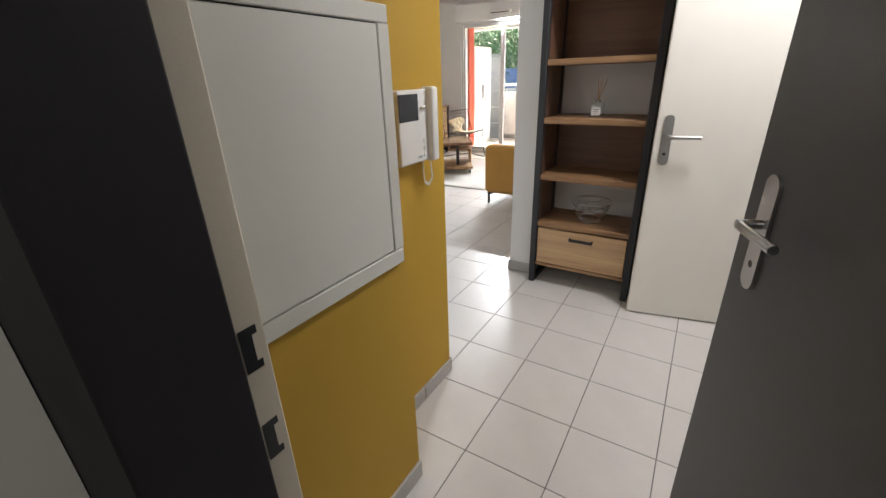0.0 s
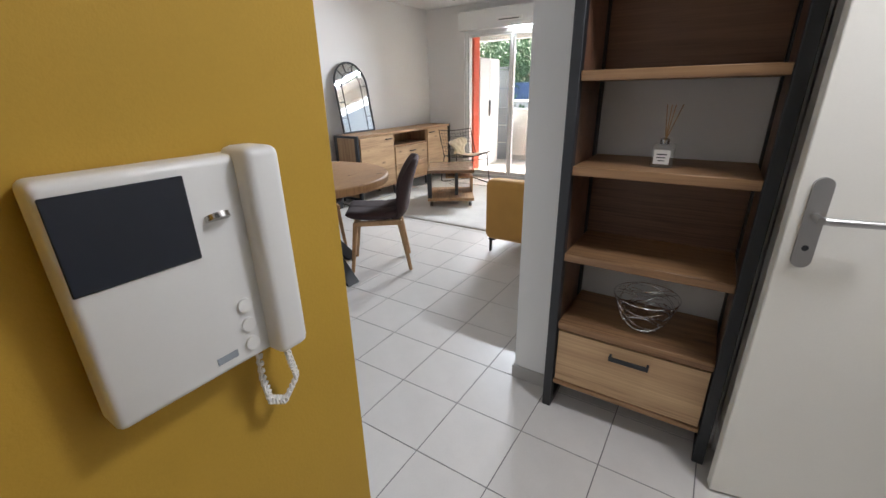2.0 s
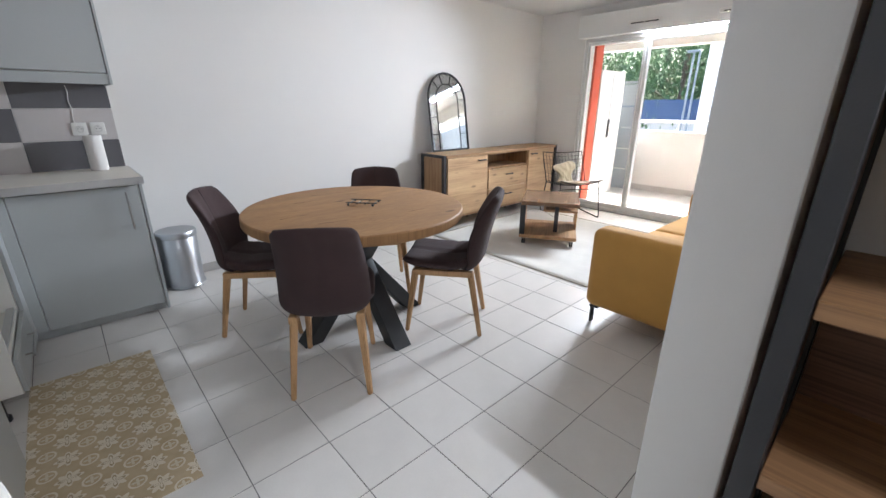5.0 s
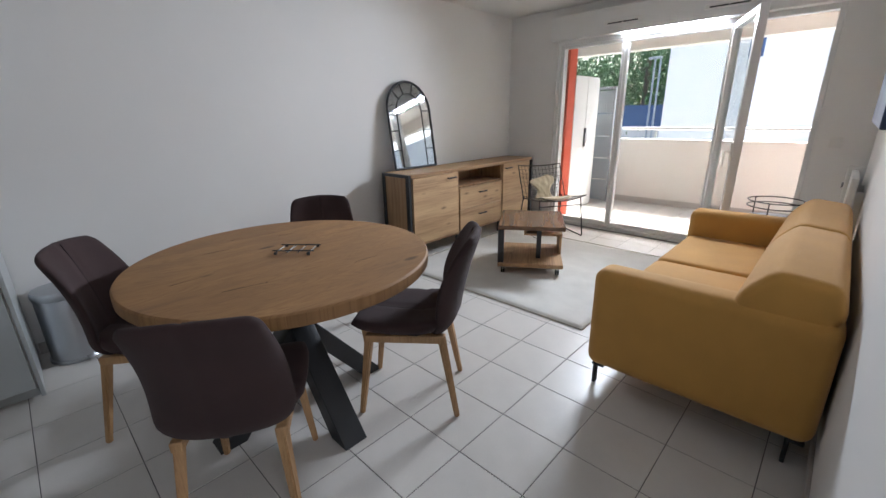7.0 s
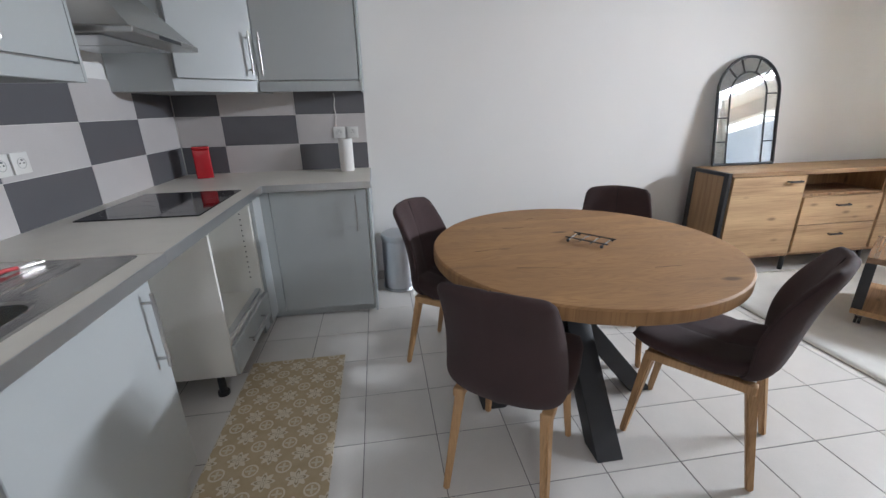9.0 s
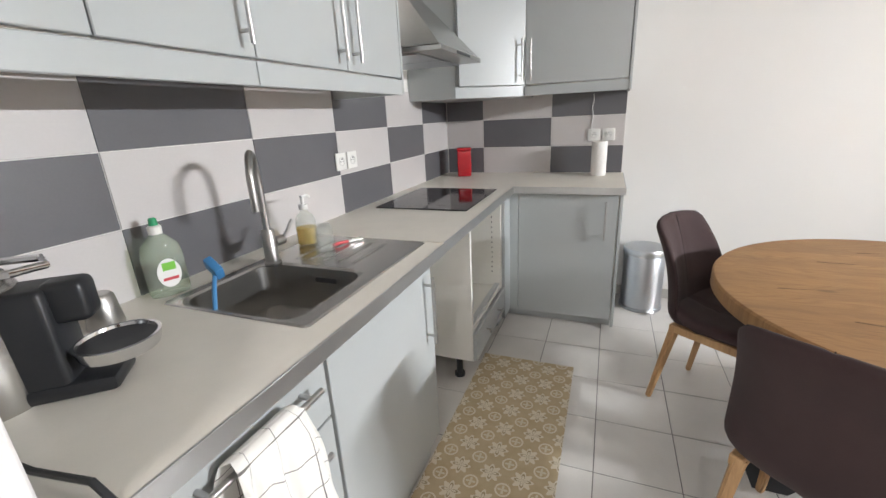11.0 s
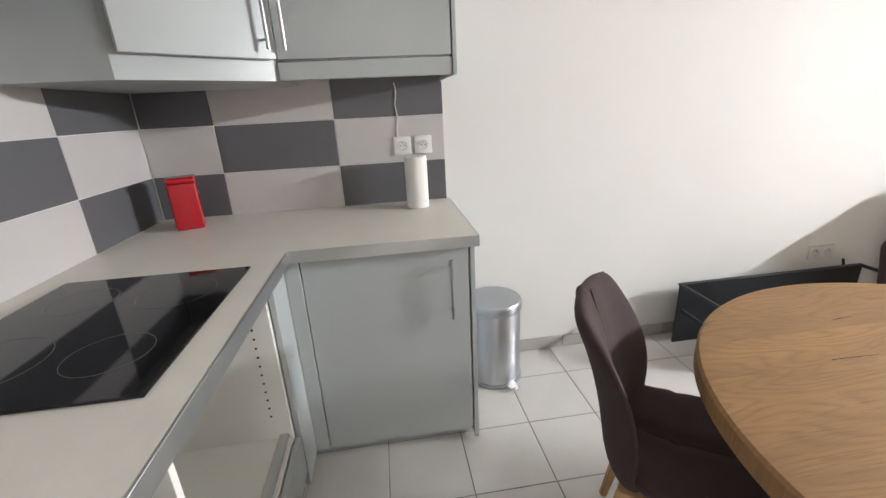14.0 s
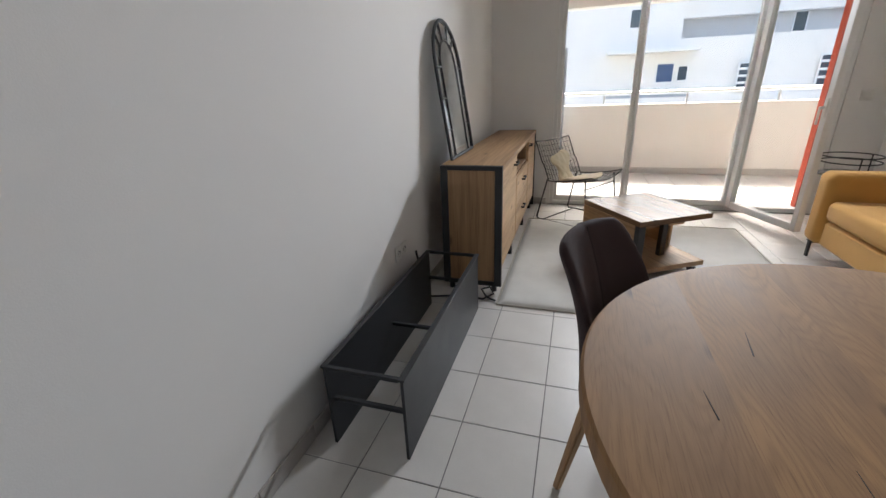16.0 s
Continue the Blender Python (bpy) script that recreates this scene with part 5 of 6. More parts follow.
bm = bmesh.new()
for i in range(13):
    tube(bm, [wire_at(-1 + i / 6, k / 16) for k in range(17)], 0.0022, 5)
for k in range(18):
    tube(bm, [wire_at(-1 + i / 6, k / 17) for i in range(13)], 0.0022, 5)
part("wire_shell", bm, M["black"], wc)
rim = [wire_at(-1, k / 16) for k in range(17)] + [wire_at(-1 + i / 6, 1) for i in range(1, 13)] + [wire_at(1, 1 - k / 16) for k in range(1, 17)] + [wire_at(1 - i / 6, 0) for i in range(1, 12)]
part("rim", tube(bmesh.new(), rim, 0.006, 8, True), M["black"], wc)
for sx in (-1, 1):
    part("sled_leg", tube(bmesh.new(), [(sx * 0.25, 0.20, 0.45), (sx * 0.27, 0.25, 0.03), (sx * 0.27, 0.24, 0.008), (sx * 0.27, -0.28, 0.008), (sx * 0.27, -0.29, 0.03), (sx * 0.25, -0.20, 0.41)], 0.007, 8), M["black"], wc)
part("stretcher", cyl(bmesh.new(), (-0.27, -0.22, 0.008), (0.27, -0.22, 0.008), 0.006, seg=8), M["black"], wc)
part("stretcher", cyl(bmesh.new(), (-0.255, 0.20, 0.36), (0.255, 0.20, 0.36), 0.006, seg=8), M["black"], wc)


def fleece_at(u, v):
    s = (v + 1) / 2
    wid = 0.50 + 0.16 * math.sin(7.0 * s + 0.6) + 0.10 * math.sin(15 * s) * abs(u)
    k = math.sqrt(max(0.0, 1 - abs(v) ** 5))
    p = wire_at(u * wid * (0.35 + 0.65 * k), 0.12 + 0.72 * s + 0.03 * u * math.sin(4 * s))
    n = Vector((0, 0.3, 1)).lerp(Vector((0, 1, 0.3)), max(0.0, min(1.0, (s - 0.35) / 0.3))).normalized()
    h = noise.noise((u * 4, v * 5, 2)) * 0.010 + noise.noise((u * 13, v * 15, 5)) * 0.003
    return p + n * (0.032 + h), n


tagged(part("sheepskin", pad(bmesh.new(), fleece_at, 40, 50, 0.030, 3), M["fleece"], wc, angle=80), "cream sheepskin throw")

st = thing("side_table", pose(-1.50, 6.30, 0), "round black wire side table by the window", "table")
bm = bmesh.new()
for r, z in ((0.185, 0.50), (0.185, 0.60), (0.185, 0.645)):
    tube(bm, [(r * math.cos(a * math.pi / 20), r * math.sin(a * math.pi / 20), z) for a in range(40)], 0.005, 6, True)
part("rings", bm, M["black"], st)
part("tray", lathe(bmesh.new(), [(0.18, 0.497), (0.184, 0.500), (0.184, 0.506), (0.178, 0.508), (0.002, 0.508)], 36), M["black"], st)
for k in range(3):
    a = 2 * math.pi * k / 3 + 0.4
    part("leg", tube(bmesh.new(), [(0.185 * math.cos(a), 0.185 * math.sin(a), 0.645), (0.185 * math.cos(a), 0.185 * math.sin(a), 0.30), (0.20 * math.cos(a), 0.20 * math.sin(a), 0.002)], 0.005, 6), M["black"], st)

rd = thing("radiator", pose(0, 0, 0), "white electric panel radiator on the wall behind the sofa", "radiator")
part("panel", boxes([(-1.115, -1.075, 5.92, 6.50, 0.30, 0.90)], 0.008, 2), M["whitep"], rd)
part("side_casing", boxes([(-1.14, -1.045, 6.46, 6.53, 0.28, 0.92)], 0.008, 2), M["whitep"], rd)
part("control_dial", cyl(bmesh.new(), (-1.153, 6.495, 0.78), (-1.139, 6.495, 0.78), 0.022, 0.018, 20), plain("grey_dial", (0.25, 0.25, 0.25), 0.4), rd, "grey round dial")
for yb in (6.0, 6.36):
    part("bracket", box(-1.075, -1.031, yb, yb + 0.04, 0.40, 0.80, 0.002), M["whitep"], rd)
tvs = thing("wall_picture", pose(0, 0, 0), "dark blue flat panel hung on the wall above the sofa", "picture")
part("panel", box(-1.115, -1.075, 4.10, 5.18, 1.27, 1.82, 0.004), plain("dark_blue_panel", (0.012, 0.03, 0.085), 0.3), tvs)
part("wall_mount", box(-1.074, -1.031, 4.45, 4.7, 1.42, 1.68, 0.003), M["black"], tvs)
ws = thing("light_switch", pose(-1.25, YW, 1.07, 0, 0, 180), "white switch plate beside the window", "switch")
part("plate", box(-0.042, 0.042, 0.001, 0.010, -0.042, 0.042, 0.003, 2), M["whitep"], ws)
part("rocker", box(-0.028, 0.028, 0.0105, 0.014, -0.028, 0.028, 0.002), M["whitep"], ws)
ws = thing("light_switch", pose(XR, 3.05, 1.10, 0, 0, 90), "white switch plate on the wall before the sofa", "switch")
part("plate", box(-0.042, 0.042, 0.001, 0.010, -0.042, 0.042, 0.003, 2), M["whitep"], ws)
part("rocker", box(-0.028, 0.028, 0.0105, 0.014, -0.028, 0.028, 0.002), M["whitep"], ws)
pdn = thing("pendant_holder", pose(-2.97, 5.17, 0), "bare ceiling lamp holder on a short cable", "lamp")
part("cable", cyl(bmesh.new(), (0, 0, 2.25), (0, 0, H), 0.003, seg=8), M["whitep"], pdn)
part("holder", lathe(bmesh.new(), [(0.012, 2.19), (0.02, 2.195), (0.02, 2.235), (0.008, 2.255)], 18), M["steel"], pdn)

# ---------------------------------------------------------------- hall
sh = thing("tall_shelf", pose(0, 0, 0), "tall oak shelf unit with black metal posts and drawer", "shelf unit")
HX0, HX1, HY0, HY1, HZ = -0.848, -0.228, 2.425, 2.775, 2.05
for x0, x1 in ((HX0, HX0 + 0.036), (HX1 - 0.036, HX1)):
    for y0, y1 in ((HY0, HY0 + 0.04), (HY1 - 0.04, HY1)):
        part("post", box(x0, x1, y0, y1, 0.001, HZ, 0.002), M["black"], sh)
    part("foot_bar", box(x0, x1, HY0 + 0.04, HY1 - 0.04, 0.001, 0.03, 0.002), M["black"], sh)
SHELF_Z = (0.415, 0.715, 1.045, 1.355, 1.70, 2.02)
for z in SHELF_Z:
    part("shelf_board", box(HX0 + 0.038, HX1 - 0.038, HY0 + 0.006, HY1 - 0.006, z - 0.016, z + 0.016, 0.002), M["oak_x"], sh)
part("bottom_board", box(HX0 + 0.038, HX1 - 0.038, HY0 + 0.006, HY1 - 0.006, 0.128, 0.146, 0.002), M["oak_x"], sh)
for z0, z1 in ((0.147, 0.398), (0.732, 1.028), (1.372, 1.683)):
    part("back_panel", box(HX0 + 0.038, HX1 - 0.038, HY1 - 0.028, HY1 - 0.012, z0, z1, 0.001), M["walnut"], sh)
for x0, x1 in ((HX0 + 0.008, HX0 + 0.028), (HX1 - 0.028, HX1 - 0.008)):
    part("side_panel", box(x0, x1, HY0 + 0.042, HY1 - 0.042, 0.10, 2.02, 0.001), M["walnut"], sh)
dr = part("drawer", boxes([(HX0 + 0.042, HX1 - 0.042, HY0 + 0.012, HY0 + 0.032, 0.15, 0.388), (HX0 + 0.05, HX1 - 0.05, HY0 + 0.033, HY1 - 0.05, 0.155, 0.36)], 0.002), M["oak_l"], sh, "light oak drawer")
part("handle", boxes([(-0.60, -0.592, HY0 - 0.014, HY0 + 0.012, 0.335, 0.351), (-0.468, -0.46, HY0 - 0.014, HY0 + 0.012, 0.335, 0.351), (-0.60, -0.46, HY0 - 0.018, HY0 - 0.010, 0.334, 0.352)], 0.0015), M["black"], dr, "black metal handle")

df = thing("reed_diffuser", pose(-0.545, 2.56, 1.0615), "square glass reed diffuser with paper label", "diffuser")
part("bottle", box(-0.034, 0.034, -0.034, 0.034, 0, 0.075, 0.006, 2), M["glass"], df)
part("label", box(-0.024, 0.024, -0.0355, -0.0347, 0.012, 0.058, 0), M["paper"], df, "white paper label")
part("print", boxes([(-0.015, 0.015, -0.0362, -0.0357, 0.042, 0.046), (-0.015, 0.012, -0.0362, -0.0357, 0.032, 0.035), (-0.01, 0.01, -0.0362, -0.0357, 0.022, 0.025)], 0), M["black"], df)
part("collar", lathe(bmesh.new(), [(0.014, 0.0752), (0.015, 0.09), (0.009, 0.094)], 18), M["steel"], df)
rb = bmesh.new()
for dx, dy in ((0.015, 0.0), (-0.012, 0.01), (0.035, 0.012), (0.004, -0.012)):
    cyl(rb, (0, 0, 0.085), (dx, dy, 0.20), 0.0018, seg=6)
part("reeds", rb, M["leg"], df, "thin brown reeds")

bs = thing("wire_basket", pose(-0.52, 2.58, 0.4315), "round tangled silver wire fruit basket on the shelf", "basket")
bm = bmesh.new()
rnd = random.Random(4)
for k in range(26):
    a0 = rnd.random() * 6.28
    span = rnd.uniform(1.5, 3.6)
    z0, z1 = rnd.uniform(0.0, 0.125), rnd.uniform(0.0, 0.125)
    pts = []
    for i in range(15):
        t = i / 14
        z = z0 + (z1 - z0) * t + 0.018 * math.sin(6 * t + k)
        z = max(0.002, min(0.13, z))
        r = 0.055 + 0.062 * (z / 0.13) ** 0.6
        a = a0 + span * t
        pts.append((r * math.cos(a), r * math.sin(a), z))
    tube(bm, pts, 0.0014, 5)
for r, z in ((0.118, 0.13), (0.058, 0.003)):
    tube(bm, [(r * math.cos(a * math.pi / 16), r * math.sin(a * math.pi / 16), z) for a in range(32)], 0.002, 6, True)
tagged(part("wire_mesh", bm, M["chrome"], bs), kind="stuff")

# inner door, ajar
dd = thing("door_1", pose(0.60, 2.50, 0, 0, 0, 191.4), "cream painted inner door standing slightly ajar", "door", kind="structure")
part("leaf", box(0.0, 0.825, -0.02, 0.02, 0.008, 2.045, 0.003), M["doorw"], dd)


def lever_set(parent, x, z, side, toward, material, width=0.022):
    s = side
    bm = prism(rounded(0, 0, width, 0.12, width * 0.95), 0, 0.008)
    bmesh.ops.transform(bm, matrix=pose(x, s * 0.0205 if s < 0 else 0.0285, z - 0.02, 90), verts=bm.verts)
    pl = part("handle_plate", bm, material, parent, "brushed metal handle plate")
    bm = cyl(bmesh.new(), (x, s * 0.028, z), (x, s * 0.072, z), 0.010, seg=16)
    tube(bm, [(x, s * 0.062, z), (x + toward * 0.02, s * 0.07, z), (x + toward * 0.14, s * 0.068, z)], 0.0095, 12)
    part("lever", bm, material, pl)
    part("keyhole", cyl(bmesh.new(), (x, s * 0.0281, z - 0.085), (x, s * 0.0288, z - 0.085), 0.008, seg=14), M["blackp"], pl)


lever_set(dd, 0.775, 1.0, 1, -1, M["steel_v"])
part("door_frame", boxes([(-0.062, -0.008, -0.03, 0.10, 0, 2.09)], 0.003), M["doorw"], dd)
for z in (0.25, 1.8):
    part("hinge", cyl(bmesh.new(), (-0.004, 0.024, z), (-0.004, 0.024, z + 0.08), 0.007, seg=10), M["steel_v"], dd)

# entrance door, open
de = thing("door_2", pose(0.41, 0.235, 0, 0, 0, 108.6), "dark grey entrance door standing wide open", "door", kind="structure")
part("leaf", box(0.0, 0.89, -0.022, 0.022, 0.008, 2.05, 0.003), M["doord"], de)
lever_set(de, 0.80, 1.01, 1, -1, M["steel_v"], 0.025)

# service panel and intercom
sp = thing("service_panel", pose(-0.645, 0, 0), "off-white metal service panel on the yellow wall", "panel")
for dims in ((0.320, 0.806, 0.843, 0.884), (0.320, 0.806, 1.411, 1.446), (0.770, 0.808, 0.885, 1.41), (0.320, 0.335, 0.885, 1.41)):
    part("trim", box(0.001, 0.014, *dims, 0.002), M["panel"], sp)
part("panel_door", box(0.001, 0.013, 0.3375, 0.7675, 0.8875, 1.4075, 0.002), M["panel"], sp)
part("gap", box(0.0005, 0.004, 0.330, 0.775, 0.88, 1.415, 0), M["black"], sp)
ic = thing("intercom", pose(-0.84, 1.150, 1.150, 0, 0, -90), "white video intercom with handset and dark screen", "intercom")
part("case", box(-0.064, 0.11, 0.001, 0.040, -0.115, 0.115, 0.008, 3), M["whitep"], ic)
part("screen", box(0.005, 0.107, 0.0402, 0.042, 0.022, 0.103, 0.001), M["screen"], ic, "dark video screen")
hs = part("handset", boxes([(-0.087, -0.046, 0.012, 0.062, -0.118, 0.122)], 0.010, 3), M["whitep"], ic, "white handset")
part("button", cyl(bmesh.new(), (-0.018, 0.040, 0.060), (-0.018, 0.0425, 0.055), 0.012, seg=20), M["steel"], ic)
for k in range(3):
    part("button", cyl(bmesh.new(), (-0.026, 0.040, -0.045 - 0.024 * k), (-0.026, 0.043, -0.045 - 0.024 * k), 0.008, seg=16), M["whitep"], ic)
part("logo_mark", box(-0.008, 0.015, 0.0402, 0.0410, -0.100, -0.092, 0), M["louvre"], ic)
cord = [(-0.070, 0.03, -0.115), (-0.075, 0.03, -0.15), (-0.08, 0.03, -0.18), (-0.06, 0.028, -0.205), (-0.042, 0.024, -0.195), (-0.04, 0.02, -0.16), (-0.042, 0.02, -0.112)]
bm = bmesh.new()
fine = []
for a, c in zip(cord, cord[1:]):
    for k in range(22):
        fine.append(Vector(a).lerp(Vector(c), k / 22))
coil = [p + 0.0045 * Vector((math.cos(i * 1.3), 0.5 * math.cos(i * 1.3), math.sin(i * 1.3))) for i, p in enumerate(fine)]
part("coiled_cord", tube(bm, coil, 0.0022, 5), M["cable"], ic, "white coiled cord")

# ---------------------------------------------------------------- balcony and outside
structure("balcony_ceiling", box(-6.0, 3.0, 7.112, 8.80, 2.40, 2.62, 0), M["facade"], "white rendered balcony ceiling", "ceiling")
structure("balcony_beam", box(-6.0, 3.0, 8.60, 8.80, 2.16, 2.399, 0.004), M["facade"], "white rendered beam along the balcony edge", "beam")
structure("balcony_slab", box(-6.0, 3.0, 7.112, 8.90, -0.25, -0.010, 0), M["grout"], "balcony slab", "floor")
structure("parapet", box(-4.75, 3.0, 8.76, 8.90, -0.01, 0.95, 0.006), M["facade"], "white rendered balcony parapet", "parapet")
structure("balcony_wall", boxes([(-4.95, -4.75, 7.112, 8.90, -0.01, 2.4), (1.5, 1.7, 7.112, 8.76, -0.01, 2.4)], 0), M["facade"], "white rendered balcony end wall", "wall")
structure("outer_wall", boxes([(XR + 0.002, 3.0, 6.9, 7.111, 0, 2.4)], 0), M["facade"], "white rendered outer wall", "wall")
structure("orange_pier", box(-3.97, -3.80, 7.112, 7.30, -0.009, 2.399, 0.004), M["orange"], "orange-red rendered pier beside the window", "wall")
structure("orange_pier", box(-1.42, -1.25, 7.112, 7.22, -0.009, 2.399, 0.004), M["orange"], "orange-red rendered pier beside the window", "wall")
hr = thing("handrail", pose(0, 0, 0), "grey metal handrail on the balcony parapet", "railing")
part("rail", cyl(bmesh.new(), (-4.74, 8.83, 1.10), (2.9, 8.83, 1.10), 0.021, seg=14), M["alu"], hr)
for k in range(7):
    x = -4.3 + 1.05 * k
    part("post", cyl(cyl(bmesh.new(), (x, 8.83, 0.951), (x, 8.83, 1.082), 0.016, seg=10), (x, 8.83, 0.951), (x, 8.83, 0.962), 0.035, seg=14), M["alu"], hr)
structure("balcony_skirting", box(-4.75, 1.5, 8.748, 8.758, -0.004, 0.085, 0.001), M["deck"], "tan tile skirting along the parapet", "skirting")
wd = thing("balcony_cupboard", pose(-4.15, 7.865, -0.004), "tall white two-door balcony cupboard with dark handle", "cupboard")
part("body", box(-0.28, 0.228, -0.36, 0.36, 0.0, 1.81, 0.003), M["pvc"], wd)
for y0, y1 in ((-0.358, -0.004), (0.004, 0.358)):
    part("door", box(0.230, 0.25, y0, y1, 0.03, 1.80, 0.003), M["pvc"], wd)
part("gap", box(0.229, 0.246, -0.0038, 0.0038, 0.03, 1.80, 0), M["louvre"], wd, "grey joint between the doors")
hdl = part("handle", box(0.251, 0.262, -0.03, 0.03, 0.88, 1.14, 0.004), M["blackp"], wd, "dark recessed handle plate")
part("lever", box(0.263, 0.285, -0.012, 0.012, 0.93, 1.08, 0.004), M["chrome"], hdl)
lv = thing("louvre_screen", pose(-4.06, 8.55, -0.004), "grey slatted screen at the balcony end", "screen")
part("frame", boxes([(-0.30, -0.26, -0.02, 0.02, 0, 1.70), (0.24, 0.28, -0.02, 0.02, 0, 1.70), (-0.26, 0.24, -0.02, 0.02, 1.66, 1.70)], 0.002), M["louvre"], lv)
for k in range(5):
    part("slat", box(-0.26, 0.24, -0.012, 0.012, 0.02 + 0.328 * k, 0.335 + 0.328 * k, 0.003), M["louvre"], lv)

GZ = -5.6
structure("ground", box(-400, 400, 9.3, 600, GZ - 0.5, GZ, 0), M["lawn"], "dry grass ground below the balcony", "ground")
# hidden by the parapet; added as a pale reflector for the facade opposite
structure("road", box(-60, 60, 12, 27.5, GZ + 0.002, GZ + 0.03, 0), M["asphalt"], "unseen pale street below the balcony, bounces sun onto the facade", "road")
structure("building_below", box(-6.0, 3.0, 7.2, 8.85, GZ, -0.252, 0), M["facade"], "white rendered storeys below", "wall")
structure("building_above", box(-6.0, 3.0, 7.2, 8.6, 2.622, 5.6, 0), M["facade"], "white rendered storeys above", "wall")
bd = thing("apartment_building", pose(0, 0, GZ), "white rendered apartment block across the street", "building")
for dims in ((-9.0, 1.1, 28, 40, 0, 12.5), (1.1, 26, 28, 40, 0, 8.7), (-9.0, -2.3, 27.9, 27.999, 0, 6.0), (-2.3, 1.75, 27.3, 27.999, 0, 6.0), (1.75, 26, 27.9, 27.999, 0, 6.0)):
    part("wall", box(*dims, 0), M["facade"], bd)
# grey colour stands in for the shade on the recessed storey
part("wall", boxes([(1.1, 26, 30, 40, 8.7, 9.75)], 0), M["facade2"], bd, "set-back upper storey, its shade put in as pale grey")
part("roof", boxes([(1.1, 26.2, 29.4, 40.2, 9.75, 12.5)], 0), M["facade"], bd)
part("loggia_band", boxes([(-2.3, 1.75, 27.28, 27.299, 5.95, 6.10)], 0), M["louvre"], bd, "dark grey band along the loggia")
part("canopy", boxes([(-2.4, 1.85, 26.9, 28, 8.1, 8.25)], 0), M["facade"], bd)
for x, y, z, w_, h_, kind in ((-1.35, 27.99, 9.35, 0.5, 0.8, 0), (-5.5, 27.99, 9.3, 0.6, 0.9, 2), (0.2, 27.99, 6.7, 0.75, 0.85, 2), (1.2, 27.99, 6.75, 0.4, 0.65, 0), (3.9, 27.89, 6.2, 0.65, 1.2, 1), (7.2, 27.89, 6.3, 0.8, 1.3, 1), (6.5, 29.99, 8.85, 0.5, 0.85, 0), (10.5, 27.89, 6.3, 0.8, 1.3, 1), (3.9, 27.89, 2.4, 1.0, 1.3, 0), (7.2, 27.89, 2.4, 1.0, 1.3, 0)):
    wv = part("window", boxes([(x - 0.06, x, y - 0.05, y, z, z + h_), (x + w_, x + w_ + 0.06, y - 0.05, y, z, z + h_), (x - 0.06, x + w_ + 0.06, y - 0.05, y, z - 0.08, z), (x - 0.06, x + w_ + 0.06, y - 0.05, y, z + h_, z + h_ + 0.06)], 0), M["pvc"], bd)
    part("pane", box(x, x + w_, y - 0.03, y - 0.01, z, z + h_, 0), M["shutter"] if kind == 2 else M["winfar"], wv)
    if kind == 1:
        for k in range(3):
            part("window_bar", box(x, x + w_, y - 0.06, y - 0.04, z + h_ * (0.22 + 0.27 * k), z + h_ * (0.31 + 0.27 * k), 0), M["pvc"], wv)
b2 = thing("house", pose(0, 0, GZ), "low house with a blue roof behind the trees", "house")
part("wall", box(-16, -9.6, 30.5, 33, 0, 6.0, 0), M["facade2"], b2)
part("roof", prism([(-16.3, 30.2), (-9.4, 30.2), (-9.4, 33.3), (-16.3, 33.3)], 6.0, 7.3), M["shutter"], b2)


def tree(x, y, height, seed):
    rnd = random.Random(seed)
    t = thing("tree", pose(x, y, GZ), "broad-leaved green tree beyond the street", "tree", "street trees")
    tr = tube(bmesh.new(), [(0, 0, 0), (0.1, 0, height * 0.25), (0.0, 0.1, height * 0.5), (0.1, 0.0, height * 0.85)], 0.16, 8)
    tips = []
    for k in range(9):
        a, z = rnd.random() * 6.28, height * rnd.uniform(0.3, 0.75)
        e = Vector((math.cos(a) * height * 0.22, math.sin(a) * height * 0.22, z + height * 0.15))
        tube(tr, [(0.05, 0.05, z), tuple(e * 0.5 + Vector((0, 0, z * 0.5))), tuple(e)], 0.05, 5)
        tips.append(e)
    part("trunk", tr, M["bark"], t)
    vs, fs = [], []
    for k in range(5200):
        c = rnd.choice(tips) + Vector((rnd.gauss(0, 1), rnd.gauss(0, 1), rnd.gauss(0, 0.9))) * height * 0.085
        q = Euler((rnd.random() * 6, rnd.random() * 6, rnd.random() * 6)).to_matrix()
        s = rnd.uniform(0.10, 0.20)
        i = len(vs)
        for p in ((-s, 0, 0), (0, -s * 0.5, 0), (s, 0, 0), (0, s * 0.5, 0.02)):
            vs.append(c + q @ Vector(p))
        fs.append((i, i + 1, i + 2, i + 3))
    me = bpy.data.meshes.new("crown")
    me.from_pydata(vs, [], fs)
    me.materials.append(M["leaf"])
    cr = new("crown", me)
    cr.parent = t


for i, (x, y, h_) in enumerate(((-12.2, 34, 12), (-15.0, 38, 13), (-18.5, 41, 13), (-13.5, 44, 14), (-22, 36, 12), (-28, 42, 14))):
    tree(x, y, h_, 11 + i)
for x in (-10.05, -9.75):
    lp = thing("street_lamp", pose(x, 29.0, GZ), "slim grey street lamp before the trees", "street lamp")
    part("pole", cyl(bmesh.new(), (0, 0, 0), (0, 0, 9.8), 0.07, 0.05, 10), M["louvre"], lp)
    part("lamp_head", box(-0.35, 0.05, -0.1, 0.1, 9.75, 9.87, 0.02), M["louvre"], lp)
car = thing("car", pose(-10.5, 19.5, GZ + 0.03), "dark blue car parked in the street", "car")
part("body", boxes([(-2.1, 2.1, -0.85, 0.85, 0.28, 0.92)], 0.14, 3), M["car"], car)
part("cabin", boxes([(-1.3, 1.1, -0.75, 0.75, 0.9, 1.45)], 0.2, 3), M["winfar"], car)
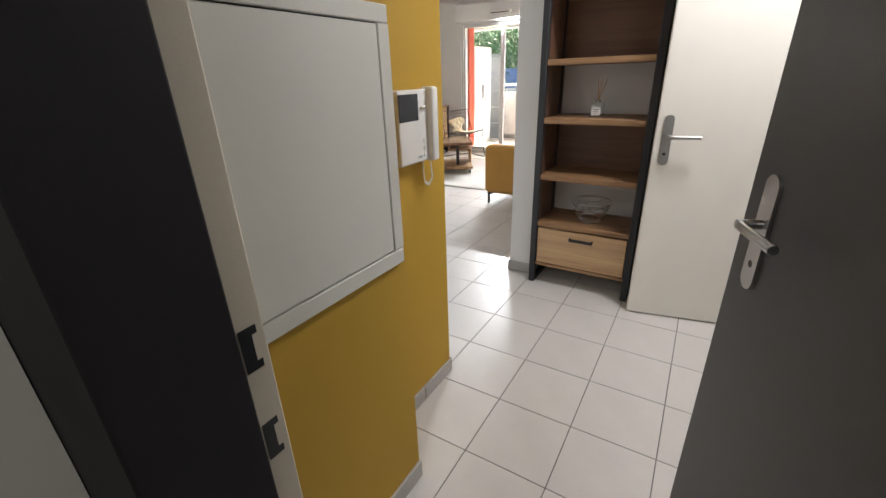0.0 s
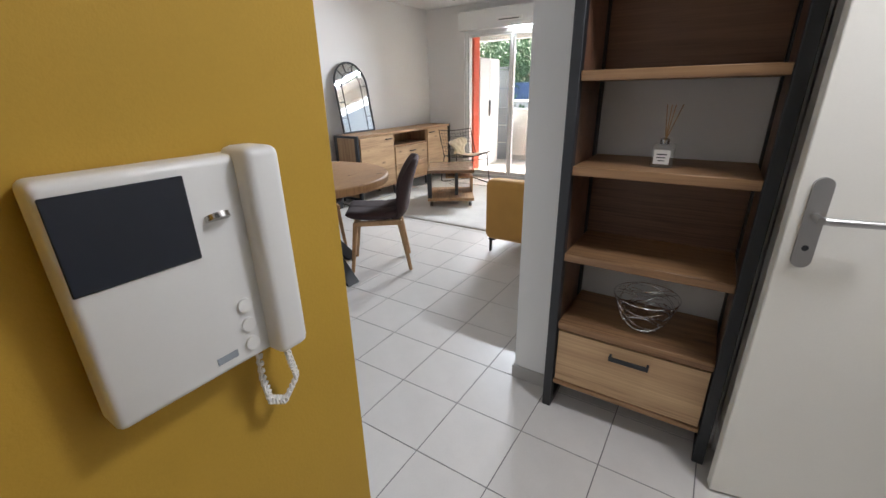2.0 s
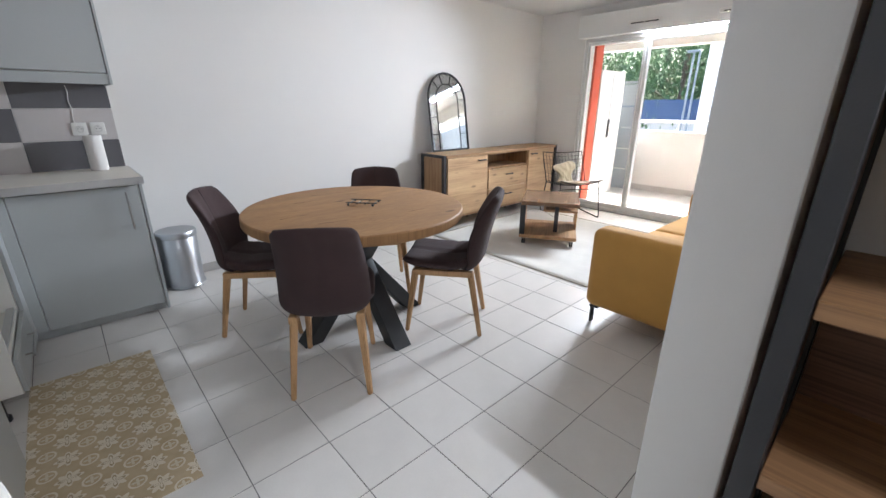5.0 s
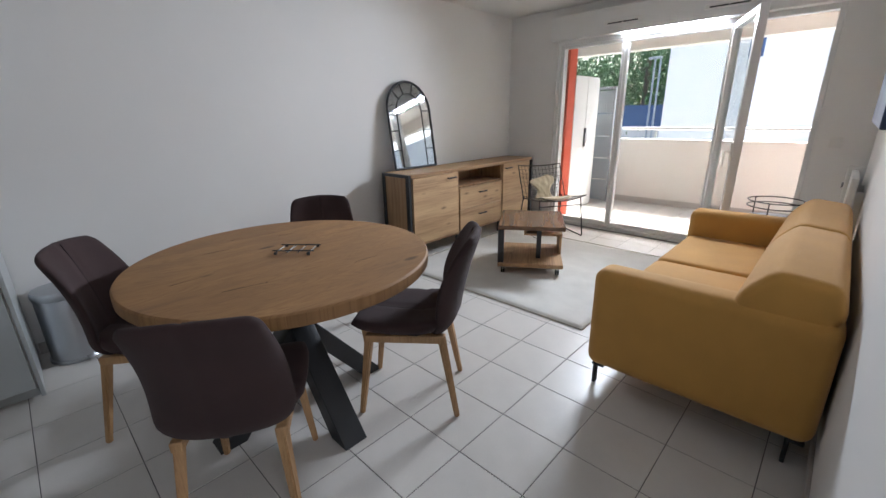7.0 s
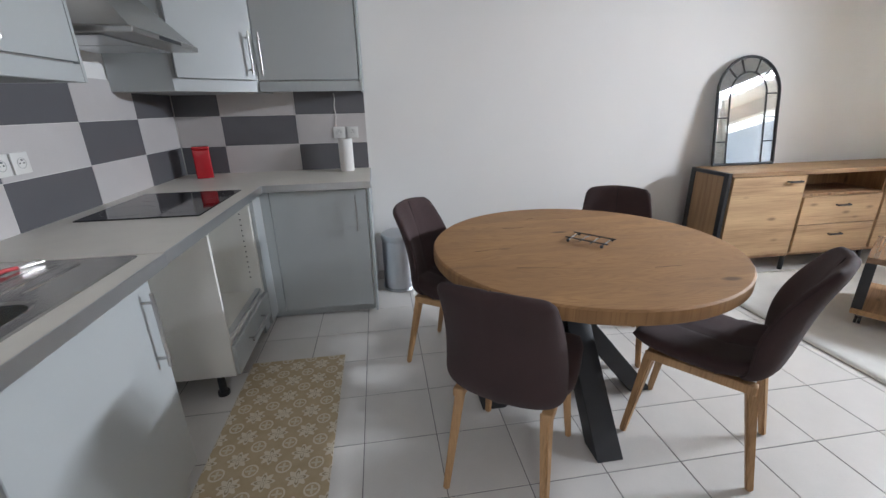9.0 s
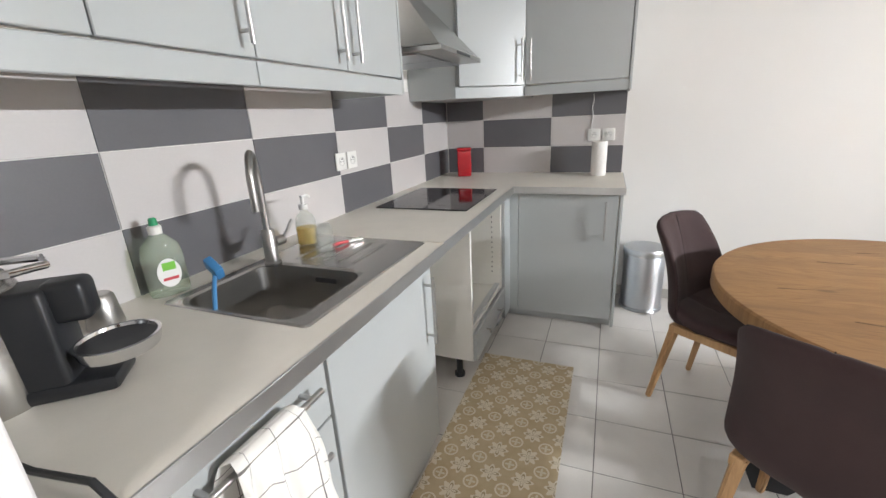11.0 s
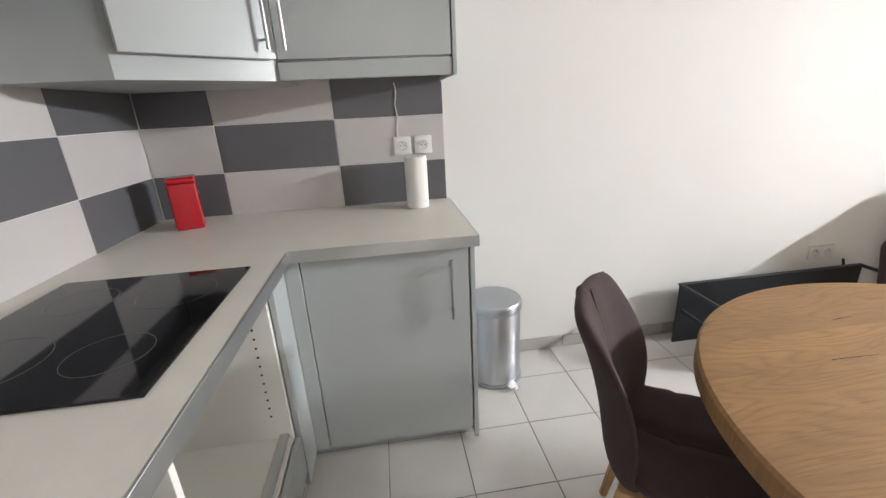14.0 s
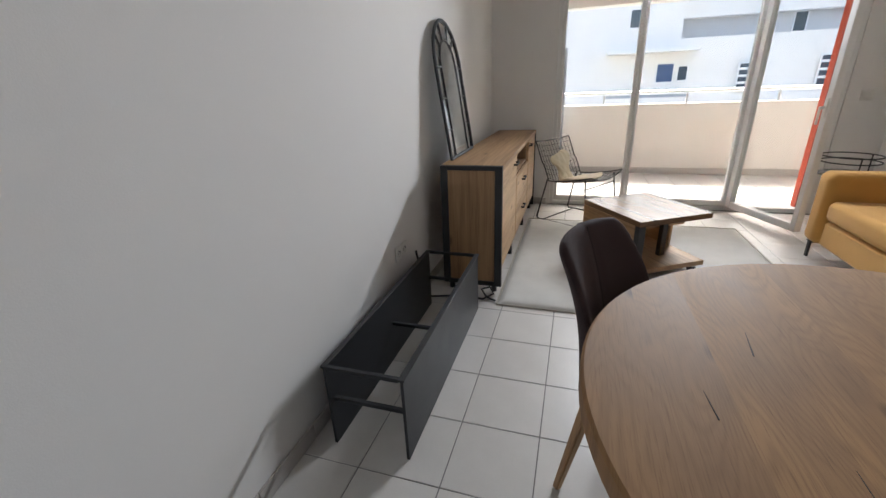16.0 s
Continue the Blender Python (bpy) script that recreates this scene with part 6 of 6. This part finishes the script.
for x in (-1.3, 1.35):
    for y in (-0.83, 0.63):
        part("wheel", cyl(bmesh.new(), (x, y, 0.32), (x, y + 0.2, 0.32), 0.32, seg=20), M["blackp"], car)

# ---------------------------------------------------------------- tiles last
def tile_mesh(name, sx, sy, sz, material, bev=0.0012):
    bm = box(0, sx, 0, sy, -sz, 0, 0)
    top = [e for e in bm.edges if all(v.co.z > -1e-6 for v in e.verts)]
    bmesh.ops.bevel(bm, geom=top, offset=bev, segments=1, affect="EDGES")
    me = bpy.data.meshes.new(name)
    bm.to_mesh(me)
    bm.free()
    me.materials.append(material)
    return me


T, GX, GY, J = 0.3083, -0.247, 1.303, 0.0036
floor = structure("floor", boxes([(XW - 0.1, XR + 0.01, 0.6, 7.11, -0.2, -0.0022), (XR + 0.012, 1.2, -2.3, 3.55, -0.2, -0.0022)], 0), M["grout"], "grey tiled floor with dark joints", "floor")
TILE = tile_mesh("tile", T - J, T - J, 0.0021, M["tile"])
rnd = random.Random(2)
for i in range(-16, 5):
    for j in range(-6, 19):
        x, y = GX + i * T, GY + j * T
        cx, cy = x + T / 2, y + T / 2
        living = XW - T / 2 < cx < XR + T / 2 and (0.75 if cx < -1.5 else 1.25) < cy < YW + 0.1
        hall = -0.95 < cx < 0.85 and -0.3 < cy < 2.8
        if living or hall:
            t = new("tile", TILE)
            t.parent = floor
            t.location = (x + J / 2, y + J / 2, 0)
            t.rotation_euler = (rnd.gauss(0, 0.0004), rnd.gauss(0, 0.0004), 0)

TD, TL = {}, {}
spl = structure("splashback_1", box(XW + 0.001, -1.501, YK, YK + 0.004, ZC, 1.50, 0), M["wgrout"], "checkered grey wall tiles behind the sink", "splashback")
spr = structure("splashback_2", box(XW, XW + 0.004, YK + 0.005, 1.985, ZC + 0.004, 1.50, 0), M["wgrout"], "checkered grey wall tiles at the kitchen end", "splashback")


def wall_tile(parent, length, dark, m):
    key = (round(length, 3), dark)
    if key not in TD:
        TD[key] = tile_mesh("tile", length - 0.003, 0.197, 0.004, M["tile_dark"] if dark else M["tile_light"], 0.001)
    t = new("tile", TD[key])
    t.parent = parent
    t.matrix_local = m


for r in range(3):
    for k in range(-2, 5):
        x1 = -2.02 - 0.5 * k
        x0 = max(x1 - 0.5, XW + 0.010)
        if x1 > -1.5:
            x1 = -1.502
        if x1 - x0 < 0.02:
            continue
        # tile faces +y: local x -> -x, local y -> z
        wall_tile(spl, x1 - x0, (k + r) % 2 == 0, Matrix(((-1, 0, 0, x1 - 0.0015), (0, 0, 1, YK + 0.008), (0, 1, 0, 0.9015 + 0.2 * r), (0, 0, 0, 1))))
    for y0, y1, k in ((YK + 0.010, 1.0, 0), (1.0, 1.5, 1), (1.5, 1.985, 0)):
        wall_tile(spr, y1 - y0, (k + r) % 2 == 0, Matrix(((0, 0, 1, XW + 0.008), (1, 0, 0, y0 + 0.0015), (0, 1, 0, 0.9015 + 0.2 * r), (0, 0, 0, 1))))
deckm = tile_mesh("tile", 0.296, 0.296, 0.009, M["deck"])
bf = structure("balcony_floor", box(-4.75, 1.5, 7.112, 8.76, -0.0099, -0.006, 0), M["grout"], "pale tiled balcony floor", "floor")
for i in range(21):
    for j in range(6):
        if 7.12 + 0.3 * j + 0.296 < 8.95:
            t = new("tile", deckm)
            t.parent = bf
            t.location = (-4.74 + 0.3 * i, 7.115 + 0.3 * j, -0.001)
